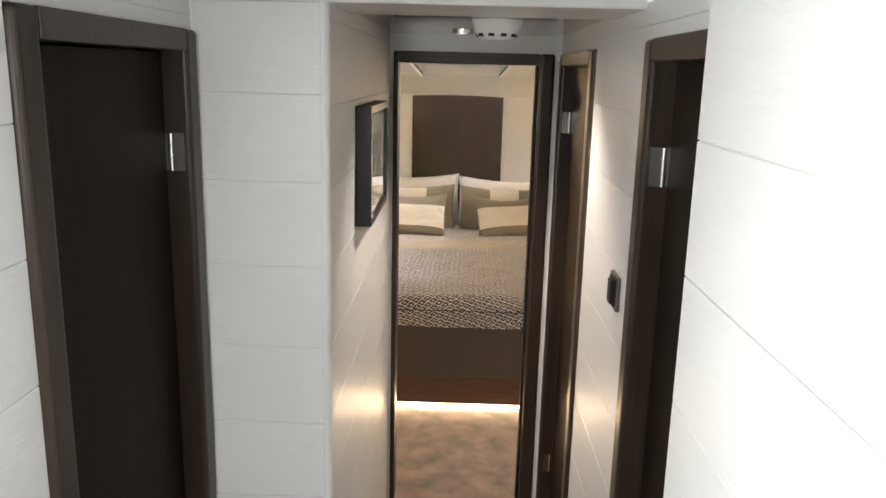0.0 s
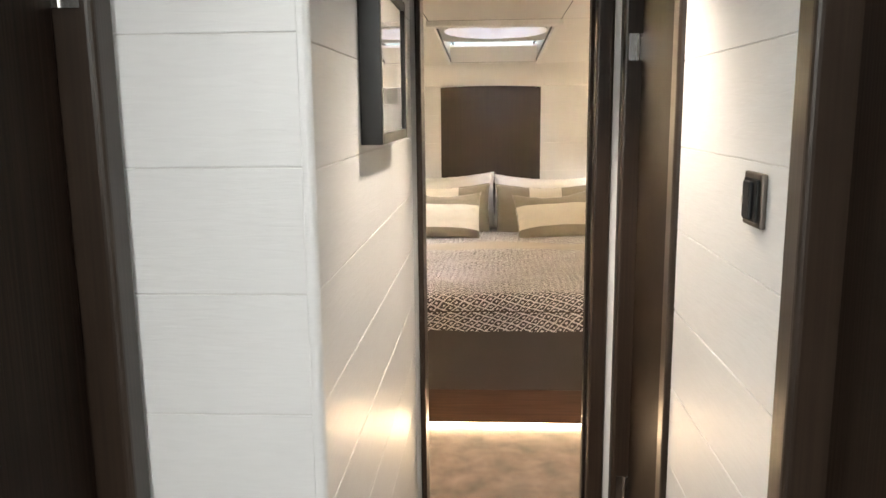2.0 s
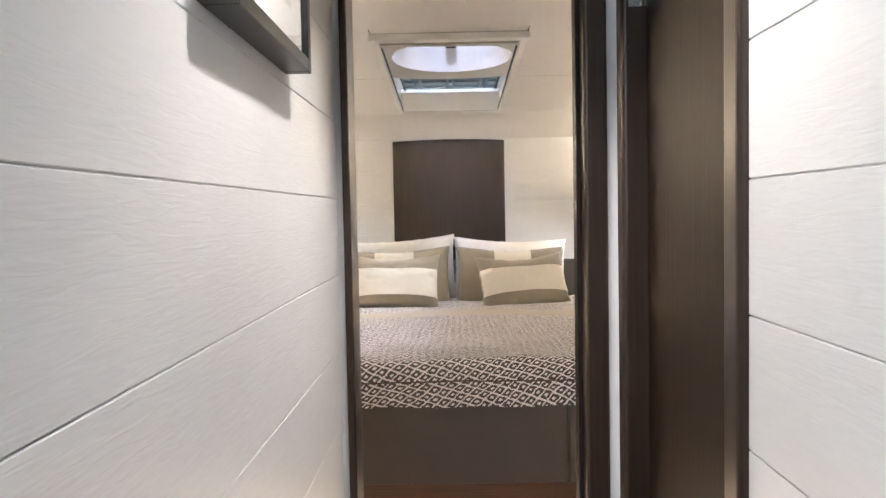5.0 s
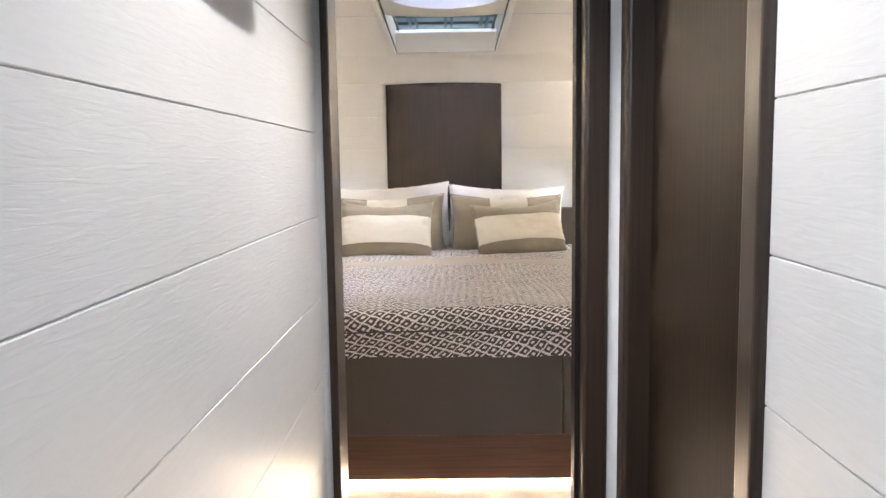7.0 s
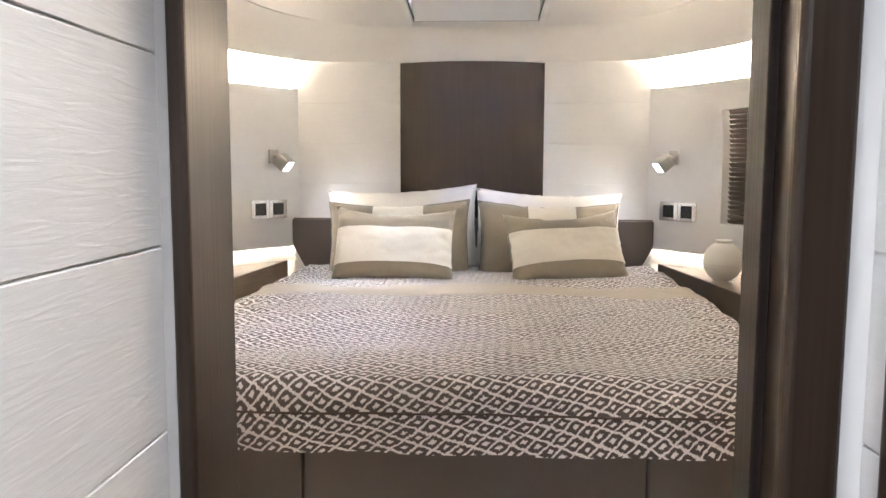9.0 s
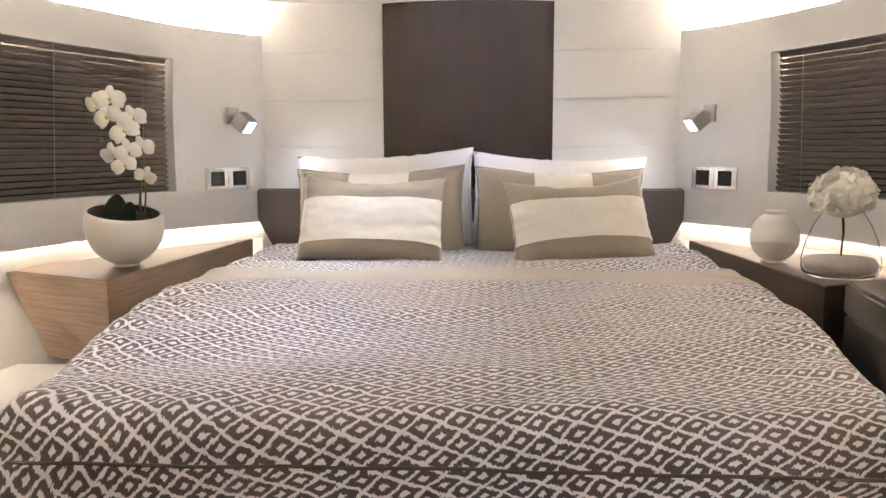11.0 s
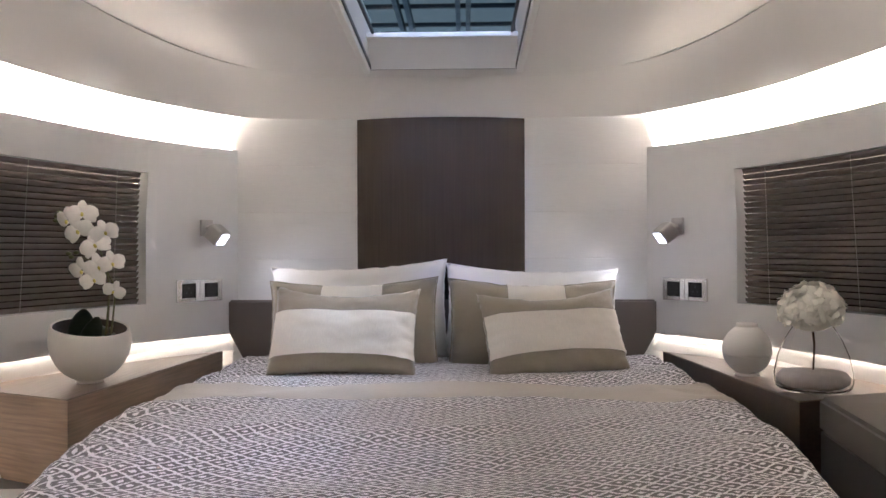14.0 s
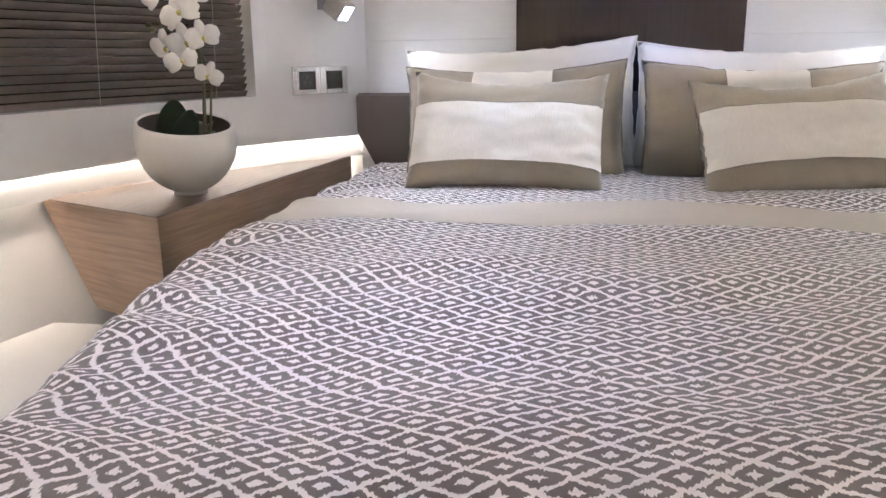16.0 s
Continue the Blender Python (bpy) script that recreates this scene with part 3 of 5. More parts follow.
# ---------------------------------------------------------------- cabin shell
WALL = lerp_curve([(0.93, 0.0), (1.205, -0.37), (1.36, -0.70), (1.46, -1.02), (1.54, -1.45), (1.58, -1.95), (1.60, -2.6), (1.60, -3.31)], 60)
WIN_A, WIN_B = -0.37, -1.85     # window ends along y
WZ0, WZ1 = 0.913, 1.455
PZ0, PZ1 = 0.755, 1.592         # wall panel, lit from behind above and below


def lean(x, y, z):
    """The side walls tip inward near the top."""
    return x - 0.16 * max(0.0, z - 1.25) * min(1.0, max(0.0, -y - 0.15) / 0.6)


def side_rows(curve, zs, sgn):
    return [[(sgn * lean(x, y, z), y, z) for x, y in curve] for z in zs]


def cut(curve, ya, yb):
    """The stretch of a plan curve between two values of y, with its ends exactly there."""
    c = np.array(curve)
    y = -c[:, 1]
    inner = [tuple(p) for p in curve if ya > p[1] > yb]
    at = lambda v: (float(np.interp(-v, y, c[:, 0])), v)
    return [at(ya)] + inner + [at(yb)]


for sgn, nm in ((-1, "west"), (1, "east")):
    wall = tagged(new("wall_cabin_" + nm), "white gloss side wall panel round the window, lit above and below", kind="structure")
    for pn, ya, yb, zs in (("panel", -0.001, -3.3, (PZ0, PZ0 + 0.08, WZ0)), ("panel", -0.001, -3.3, (WZ1, 1.52, PZ1)),
                           ("panel", -0.001, WIN_A, np.linspace(WZ0, WZ1, 4)), ("panel", WIN_B, -3.3, np.linspace(WZ0, WZ1, 4))):
        crv = cut(WALL, ya, yb)
        bm = sheet(side_rows(crv, zs, sgn))
        outer = offset_curve(crv, 0.028)
        sheet(side_rows(outer, zs, sgn), bm)
        rows_in, rows_out = side_rows(crv, zs, sgn), side_rows(outer, zs, sgn)
        sheet([rows_in[0], rows_out[0]], bm)
        sheet([rows_in[-1], rows_out[-1]], bm)
        for k in (0, -1):
            sheet([[r[k] for r in rows_in], [r[k] for r in rows_out]], bm)
        bmesh.ops.remove_doubles(bm, verts=bm.verts[:], dist=1e-5)
        part(pn, bm, LACQUER, wall, smooth=False)
    # reveal of the window opening
    far = offset_curve(cut(WALL, WIN_A, WIN_B), 0.028)
    deep = offset_curve(cut(WALL, WIN_A, WIN_B), 0.065)
    bm = bmesh.new()
    for z in (WZ0, WZ1):
        sheet([[(sgn * lean(x, y, z), y, z) for x, y in far], [(sgn * lean(x, y, z), y, z) for x, y in deep]], bm)
    for k in (0, -1):
        sheet([[(sgn * lean(*c[k], z), c[k][1], z) for z in (WZ0, 1.1, 1.3, WZ1)] for c in (far, deep)], bm)
    part("window_reveal", bm, LACQUER, wall)
    # hull lining behind
    back = offset_curve(WALL, 0.115)
    rows = [[(sgn * (lean(x, y, z) - (0.62 * (0.69 - z) if z < 0.69 else 0)), y, z) for x, y in back] for z in (0.0, 0.2, 0.45, 0.69, 0.75, 0.9, 1.2, 1.5, 1.62, 1.8, 2.1, 2.3)]
    setting("hull_lining_" + nm, sheet(rows), VINYL, "cream vinyl hull lining washed by hidden light", smooth=True)
    # hidden light strips along the top and bottom edges of the panel
    strip = thing("led_strip", "warm light strip hidden behind the wall panel edge", "light strip", group="hidden cabin light strips")
    for nm2, z, o in (("upper_strip", PZ1 - 0.062, 0.034), ("lower_strip", PZ0 + 0.02, 0.034)):
        c = offset_curve(cut(WALL, -0.012, -2.9), o)
        bm = sheet([[(sgn * lean(x, y, z), y, z) for x, y in c], [(sgn * (lean(x, y, z) + 0.016), y, z + (0.004 if nm2 == "upper_strip" else -0.004)) for x, y in c]])
        part(nm2, bm, LED if nm2 == "upper_strip" else LED_LOW, strip)
    # window: dark pane and venetian blind
    win = tagged(new("window_1" if sgn < 0 else "window_2"), "dark hull window behind a closed taupe venetian blind", kind="structure")
    c = offset_curve(cut(WALL, WIN_A + 0.03, WIN_B - 0.03), 0.078)
    part("pane", sheet([[(sgn * lean(x, y, z), y, z) for x, y in c] for z in (WZ0 - 0.03, 1.2, WZ1 + 0.03)]), NIGHT_GLASS, win, "dark tinted pane")
    blind = thing("venetian_blind", "closed taupe aluminium venetian blind in the hull window", "blind", group="cabin window blinds")
    c0 = offset_curve(cut(WALL, WIN_A - 0.008, WIN_B + 0.008), 0.040)
    n = 24
    step = (WZ1 - WZ0) / n
    for k in range(n):
        z = WZ0 + (k + 0.5) * step
        rows = []
        for s in np.linspace(-1, 1, 5):
            dz, out = 0.0097 * s, -0.0046 * s + 0.0018 * (1 - s * s)
            rows.append([(sgn * (lean(x, y, z) - out), y, z - dz) for x, y in c0[::3] + [c0[-1]]])
        part("slat", sheet(rows), BLIND, blind, smooth=True)
    part("headrail", sheet(side_rows(c0, (WZ1 - 0.022, WZ1), sgn)), BLIND, blind)
    for yy in (-0.47, -0.86, -1.35, -1.72):
        x = float(np.interp(-yy, [-p[1] for p in c0], [p[0] for p in c0])) - 0.010
        part("cord", tube([(sgn * lean(x, yy, WZ0), yy, WZ0), (sgn * lean(x, yy, WZ1), yy, WZ1)], 0.0009, 5), BLIND_CORD, blind)

# head wall in grooved white planks
wall = setting("wall_cabin_head", block(-1.1, 1.1, 0.0035, 0.06, 0, 1.95), GROOVE, "white grooved plank wall behind the bed head")
z = 1.518 - 0.2125 * 7
while z < 1.7:
    part("plank", block(-0.96, 0.96, 0.0, 0.0036, max(z, 0) + GAP / 2, z + 0.2125 - GAP / 2, 0.0012, 1), PANEL_X, wall)
    z += 0.2125


def head_panel():
    """Dark veneer panel over the bed head, its top edge slightly arched."""
    bm = bmesh.new()
    n = 16
    xs = np.linspace(-0.379, 0.379, n + 1)
    front = [[bm.verts.new((x, y, zz)) for x, zz in [(x, 0.70) for x in xs] + [(x, 1.724 + 0.011 * (1 - (x / 0.379) ** 2)) for x in xs[::-1]]] for y in (-0.018, -0.0005)]
    for f in front:
        bm.faces.new(f)
    k = len(front[0])
    for i in range(k):
        bm.faces.new((front[0][i], front[0][(i + 1) % k], front[1][(i + 1) % k], front[1][i]))
    ob = mesh_object("wall_panel", bm, WENGE)
    return tagged(ob, "dark wenge veneer panel above the bed head", "wall panel")


head_panel()

# ---------------------------------------------------------------- cabin ceiling


def zc(y):
    return float(np.interp(-y, [0.0, 0.26, 1.0, 1.8, 3.5], [1.880, 1.898, 1.952, 1.990, 2.03]))


HX, HW = 0.02, 0.31                       # hatch: centre line and half width of its opening
HY0, HY1 = -2.018, -0.255
INNER = lerp_curve([(0.0, -0.13), (0.35, -0.15), (0.63, -0.20), (0.87, -0.38), (1.05, -0.72), (1.17, -1.20), (1.23, -1.6), (1.28, -2.2), (1.30, -3.32)], 50)
LIP = lerp_curve([(0.0, 0.005), (0.35, 0.005), (0.70, 0.0), (0.88, -0.035), (1.025, -0.20), (1.235, -0.60), (1.365, -1.12), (1.44, -1.6), (1.50, -2.2), (1.52, -3.32)], 50)


def lip_z(x):
    return 1.728 + 0.008 * min(1.0, abs(x) / 0.9)


def step_of(x):
    """Height of the shadow step between skirt and ceiling: none over the bed head, full at the sides."""
    k = min(1.0, max(0.0, (abs(x) - 0.62) / 0.35))
    return 0.007 * k * k * (3 - 2 * k) - 0.002


bm = bmesh.new()
both = lambda c: [(-x, y) for x, y in c[::-1]] + c[1:]
inn, lip = both(INNER), both(LIP)
rows = []
for s in np.linspace(0, 1, 9):
    # the skirt leaves the lip steeply and flattens towards the ceiling
    a = s * math.pi / 2
    row = []
    for (xi, yi), (xl, yl) in zip(inn, lip):
        h = 1 - math.cos(a)
        v = 0.7 * math.sin(a) + 0.3 * s
        row.append((xl + (xi - xl) * (0.7 * s + 0.3 * h), yl + (yi - yl) * (0.7 * s + 0.3 * h), lip_z(xl) + (zc(yi) - step_of(xi) - lip_z(xl)) * v))
    rows.append(row)
sheet(rows, bm)
setting("ceiling_skirt", bm, SKIRT, "curved white gloss ceiling skirt round the cabin", smooth=True)
# rim of the skirt above its inner edge
setting("ceiling_skirt_rim", sheet([[(x, y, zc(y) - step_of(x)) for x, y in inn], [(x * 1.02, y + 0.012, zc(y) + 0.03) for x, y in inn]]), HEADLINER, "shadow step above the ceiling skirt")

# flat headliner in three lengths, open at the hatch and along the light troughs
SEAMS = (-3.36, -2.035, -1.14, -0.10)


def edge_x(y):
    ys = [-p[1] for p in INNER]
    return float(np.interp(-y, ys, [p[0] for p in INNER])) + 0.03


STRIP = lerp_curve([(0.715, -1.14), (0.897, -1.56), (1.037, -1.85), (1.13, -2.3), (1.17, -3.40)], 60)


def strip_x(y):
    return float(np.interp(-y, [-p[1] for p in STRIP], [p[0] for p in STRIP]))


def line_x(y, sgn):
    """Distance of a light strip from the middle plane: both lie about the hatch's centre line."""
    return strip_x(y) + 0.05 * sgn


def ceiling_band(bm, ys, x_in, x_out, sgn):
    rows = []
    for y in ys:
        x0 = x_in(y)
        x1 = max(min(x_out(y), edge_x(y)), x0 + 0.001)
        rows.append([(sgn * x0, y, zc(y)), (sgn * x1, y, zc(y))])
    sheet(rows, bm)


T_IN, T_OUT = -0.012, 0.10        # edges of the light trough, from the line of the strip
bm = bmesh.new()
for sgn in (-1, 1):
    inner = lambda y: HX * sgn + HW + 0.0235
    for a, b in zip(SEAMS, SEAMS[1:]):
        ys = np.linspace(a + 0.0015, b - 0.0015, 14)
        if b < -0.5:
            ceiling_band(bm, ys, inner, lambda y: line_x(y, sgn) + T_IN, sgn)
            ceiling_band(bm, ys, lambda y: line_x(y, sgn) + T_OUT, edge_x, sgn)
        else:
            ceiling_band(bm, ys, inner, edge_x, sgn)
    for ya, yb in ((SEAMS[0], HY0), (HY1 - 0.004, SEAMS[-1])):
        ceiling_band(bm, np.linspace(ya, yb, 10), lambda y: 0.0, lambda y: HX * sgn + HW + 0.020, sgn)
bmesh.ops.remove_doubles(bm, verts=bm.verts[:], dist=2e-4)
setting("ceiling_cabin", bm, HEADLINER, "white gloss cabin ceiling with fine seams")
for k, ys in enumerate((SEAMS[1], SEAMS[2])):
    bm = bmesh.new()
    for sgn in (-1, 1):
        for xa, xb in ((0.345 + HX * sgn, line_x(ys, sgn) + T_IN - 0.012), (line_x(ys, sgn) + T_OUT + 0.004, edge_x(ys))):
            box(bm, *sorted((sgn * xa, sgn * xb)), ys - 0.012, ys + 0.012, zc(ys) + 0.003, zc(ys) + 0.006)
    setting("ceiling_seam_%d" % (k + 1), bm, SEAL_AND_GAP, "dark joint between two ceiling panels")
setting("ceiling_void", block(-1.75, 1.75, DOOR_Y + 0.1, -2.1, 2.32, 2.36), GROOVE, "plain deck above the cabin ceiling")
for sgn in (-1, 1):
    setting("ceiling_void_side", block(*sorted((sgn * (0.30 if sgn < 0 else 0.345), sgn * 1.75)), -2.1, -0.2, 2.32, 2.36), GROOVE, "plain deck above the cabin ceiling")

for sgn in (-1, 1):
    strip = thing("ceiling_light_strip", "warm light strip hidden in a shallow white ceiling trough", "light strip", group="ceiling light lines")
    ys = np.linspace(SEAMS[0] + 0.002, SEAMS[2] - 0.002, 24)
    profile = ((T_IN, -0.001), (T_IN, 0.026), (0.015, 0.027), (0.05, 0.019), (T_OUT - 0.004, 0.004), (T_OUT, -0.001))
    bm = sheet([[(sgn * (line_x(y, sgn) + dx), y, zc(y) + dz) for y in ys] for dx, dz in profile])
    for y in (ys[0], ys[-1]):
        bm.faces.new([bm.verts.new((sgn * (line_x(y, sgn) + dx), y, zc(y) + dz)) for dx, dz in profile])
    part("trough", bm, HEADLINER, strip)
    part("diffuser", sheet([[(sgn * (line_x(y, sgn) + T_IN + dx), y, zc(y) + 0.006) for y in ys] for dx in (0.002, 0.012)]), LED_LINE, strip, "glowing diffuser")
    rows = [[(sgn * (line_x(y, sgn) + T_IN + dx), y, zc(y) + dz) for y in ys] for dx, dz in ((-0.009, 0.001), (-0.007, -0.004), (0.014, -0.003), (0.014, 0.003), (0.001, 0.003))]
    part("trim", sheet(rows), WHITE_PLASTIC, strip)
    spot = thing("twin_spotlight", "white rectangular plate, given its own glow, with two round ceiling spotlights", "spotlight", group="cabin twin spotlights")
    yaw = math.atan2(0.44, 1.0)
    m = Matrix.Translation((sgn * (line_x(-1.56, sgn) + 0.012), -1.56, zc(-1.56) - 0.010)) @ Matrix.Rotation(sgn * yaw, 4, "Z") @ Matrix.Rotation(-0.045, 4, "X")
    # A larger dark backing shows as a thin edge round the plate.
    for nm, w, l, h, up, material in (("plate", 0.104, 0.200, 0.006, 0.0, SPOT_PLATE), ("gasket", 0.110, 0.206, 0.008, 0.0072, DARK_LID)):
        bm = bmesh.new()
        bmesh.ops.create_cube(bm, size=1, matrix=m @ Matrix.Translation((0, 0, up)) @ Matrix.Diagonal((w, l, h, 1)))
        bmesh.ops.bevel(bm, geom=bm.edges[:], offset=0.0015, segments=1, affect="EDGES")
        part(nm, bm, material, spot)
    for k in (-1, 1):
        c = m @ Vector((0, k * 0.046, -0.003))
        bm = lathe([(0.034, 0.0), (0.042, -0.001), (0.041, -0.005), (0.036, -0.0055), (0.031, -0.001)], 28, None, c)
        part("ring", bm, SATIN, spot, "satin ring")
        bm = lathe([(0.033, -0.001), (0.026, -0.0035), (0.0, -0.0045)], 24, None, c)
        part("lens", bm, SPOT_OFF, spot, "frosted lens", smooth=True)


# ---------------------------------------------------------------- deck hatch
def hatch():
    t = thing("deck_hatch", "white framed deck hatch with round skylight and glass pane", "hatch")
    y0, y1 = HY0, HY1
    w = HW

    def bar(name, x0, x1, ya, yb, drop, material=WHITE_PLASTIC, label=""):
        bm = bmesh.new()
        v = []
        for x, y in ((x0, ya), (x1, ya), (x1, yb), (x0, yb)):
            v.append([bm.verts.new((x, y, zc(y) - drop)), bm.verts.new((x, y, zc(y) + 0.02))])
        bm.faces.new([p[0] for p in v])
        bm.faces.new([p[1] for p in v])
        for i in range(4):
            a, b = v[i], v[(i + 1) % 4]
            bm.faces.new((a[0], b[0], b[1], a[1]))
        bmesh.ops.bevel(bm, geom=bm.edges[:], offset=0.003, segments=1, affect="EDGES")
        return part(name, bm, material, t, label)
    bar("frame_side", HX - w - 0.026, HX - w, y0 + 0.05, y1, 0.02)
    bar("frame_side", HX + w, HX + w + 0.026, y0 + 0.05, y1, 0.02)
    bar("frame_end", HX - w - 0.032, HX + w + 0.032, y0 - 0.01, y0 + 0.045, 0.028)
    bar("blind_cassette", HX - w + 0.002, HX + w - 0.002, y0 + 0.05, y0 + 0.16, 0.004, PLEAT, "stack of a pleated blind")
    for k in range(6):
        yy = y0 + 0.058 + 0.017 * k
        bar("blind_pleat", HX - w + 0.004, HX + w - 0.004, yy, yy + 0.011, 0.011, PLEAT)
    bar("blind_bar", HX - w + 0.002, HX + w - 0.002, y0 + 0.163, y0 + 0.185, 0.014)
    # dark strips that stand in for the shadow gaps round the frame
    for x in (HX - w + 0.001, HX + w - 0.006):
        bar("shade_strip", x, x + 0.005, y0 + 0.05, y1, 0.001, SEAL_AND_GAP)
    bar("shade_strip", HX - w - 0.02, HX + w + 0.02, y1 - 0.001, y1 + 0.005, 0.003, SEAL_AND_GAP)
    bar("shade_strip", HX - w - 0.030, HX + w + 0.030, y0 - 0.014, y0 - 0.0105, 0.0008, SEAL_AND_GAP)
    part("end_panel", sheet([[(x, y1, zc(y1) - 0.002) for x in (HX - w + 0.001, HX + w - 0.001)], [(x, -0.385, 2.0) for x in (HX - w + 0.001, HX + w - 0.001)]]), HEADLINER, t, "sloping white end panel")
    part("sill", block(HX - w + 0.002, HX + w - 0.002, -0.402, -0.384, 1.992, 2.012, 0.003), WHITE_PLASTIC, t)
    # panel with a round opening, its far edge arched
    cx, cy, r = HX + 0.010, -1.515, 0.290
    n = 48
    bm = bmesh.new()
    inner, outer, up = [], [], []
    for k in range(n):
        a = 2 * math.pi * k / n
        c, s = math.cos(a), math.sin(a)
        x, y = cx + r * c, cy + r * 1.02 * s
        ya, yb = y0 + 0.186, -1.055
        sc = min((w + 0.018) / max(abs(c), 1e-6), ((yb - cy) if s > 0 else (cy - ya)) / max(abs(s), 1e-6))
        ox, oy = HX + sc * c, cy + sc * s
        if s > 0 and oy > yb - 0.001:
            oy = yb + 0.045 * (1 - ((ox - HX) / w) ** 2)
        inner.append(bm.verts.new((x, y, zc(y) + 0.0215)))
        outer.append(bm.verts.new((ox, oy, zc(oy) + 0.0215)))
        up.append((x, y))
    for k in range(n):
        j = (k + 1) % n
        bm.faces.new((inner[k], inner[j], outer[j], outer[k]))
    ex = bmesh.ops.extrude_face_region(bm, geom=bm.faces[:])
    bmesh.ops.translate(bm, verts=[e for e in ex["geom"] if isinstance(e, bmesh.types.BMVert)], vec=(0, 0, 0.02))
    part("skylight_panel", bm, WHITE_PLASTIC, t, "white panel with a large round opening")
    rows = [[(cx + (x - cx) * s, cy + (y - cy) * s, zc(y) + h) for x, y in up] for h, s in ((0.012, 0.999), (0.04, 0.99), (0.08, 0.975), (0.12, 0.955), (0.15, 0.93))]
    part("skylight_shaft", sheet(rows, close=True), WHITE_PLASTIC, t, "white round shaft up to the deck", smooth=True)
    bm = bmesh.new()
    sheet([[(cx + (x - cx) * s, cy + (y - cy) * s, 2.125 + dz) for x, y in up] for s, dz in ((0.93, 0), (0.88, -0.006), (0.86, 0.012), (0.9, 0.02))], bm, close=True)
    part("seal_ring", bm, SEAL_AND_GAP, t, "dark rubber seal ring")
    bm = bmesh.new()
    bm.faces.new([bm.verts.new((cx + (x - cx) * 0.9, cy + (y - cy) * 0.9, 2.14)) for x, y in up])
    g = part("dome_pane", bm, HATCH_TINT, t, "blue tinted acrylic pane")
    g.visible_shadow = False
    part("latch", block(cx - 0.032, cx + 0.028, cy + 0.175, cy + 0.25, 2.085, 2.138, 0.012, 2), BLACK, t, "black latch handle")
    # clear pane before the skylight
    gz = 2.012
    g = part("clear_pane", block(HX - w + 0.03, HX + w - 0.03, -1.10, -0.40, gz, gz + 0.006), HATCH_GLASS, t, "clear glass hatch pane")
    g.visible_shadow = False
    for sgn in (-1, 1):
        x = HX + sgn * (w - 0.002)
        part("pane_side", sheet([[(x, y, zc(y) - 0.005) for y in (-1.14, -0.7, -0.26)], [(x - sgn * 0.004, y, gz + 0.09) for y in (-1.14, -0.7, -0.26)]]), LACQUER, t)
        bm = block(*sorted((x - sgn * 0.032, x - sgn * 0.022)), -1.12, -0.40, gz - 0.006, gz + 0.012, 0.002)
        part("pane_seal", bm, SEAL_AND_GAP, t)
    return t


hatch()
# hall roof far above the deck
roof = setting("backdrop_hall_roof", block(-60, 60, -20, 110, 13, 13.05), HALL_PANEL, "pale translucent roof of the exhibition hall")
for k in range(-10, 11):
    for o in (-0.24, 0.24):
        part("roof_beam", block(k * 2.8 - 0.11 + o, k * 2.8 + 0.11 + o, -16, 100, 12.1, 12.5), HALL_BEAM, roof)
for k in range(-5, 34):
    part("roof_purlin", block(-30, 30, k * 3.0 - 0.07, k * 3.0 + 0.07, 12.5, 12.7), HALL_BEAM, roof)
for x, y in ((0.2, 36.3), (-6.5, 46.0), (9.5, 52.0)):
    part("roof_lamp", lathe([(0.0, 0.0), (0.20, 0.01), (0.23, 0.03), (0.20, 0.06), (0.0, 0.07)], 16, None, (x, y, 11.5)), HALL_LAMP, roof, "bright round hall lamp")

# ---------------------------------------------------------------- bed
BX = 0.03          # the bed's centre line
BED_Z = 0.668
FOOT = -2.385


def bed_half(y):
    return float(np.interp(-y, [0.0, 1.2, 1.5, 1.87, 2.2, 2.40], [0.935, 0.945, 0.925, 0.855, 0.79, 0.745]))


def bend(a, w, r):
    """Cloth laid over an edge at w: the place and the drop at cloth length a from the middle."""
    s, a = (1 if a >= 0 else -1), abs(a)
    if a <= w - r:
        return s * a, 0.0
    arc = a - (w - r)
    if arc < r * math.pi / 2:
        return s * (w - r + r * math.sin(arc / r)), r * (1 - math.cos(arc / r))
    return s * (w + 0.014), r + (arc - r * math.pi / 2)


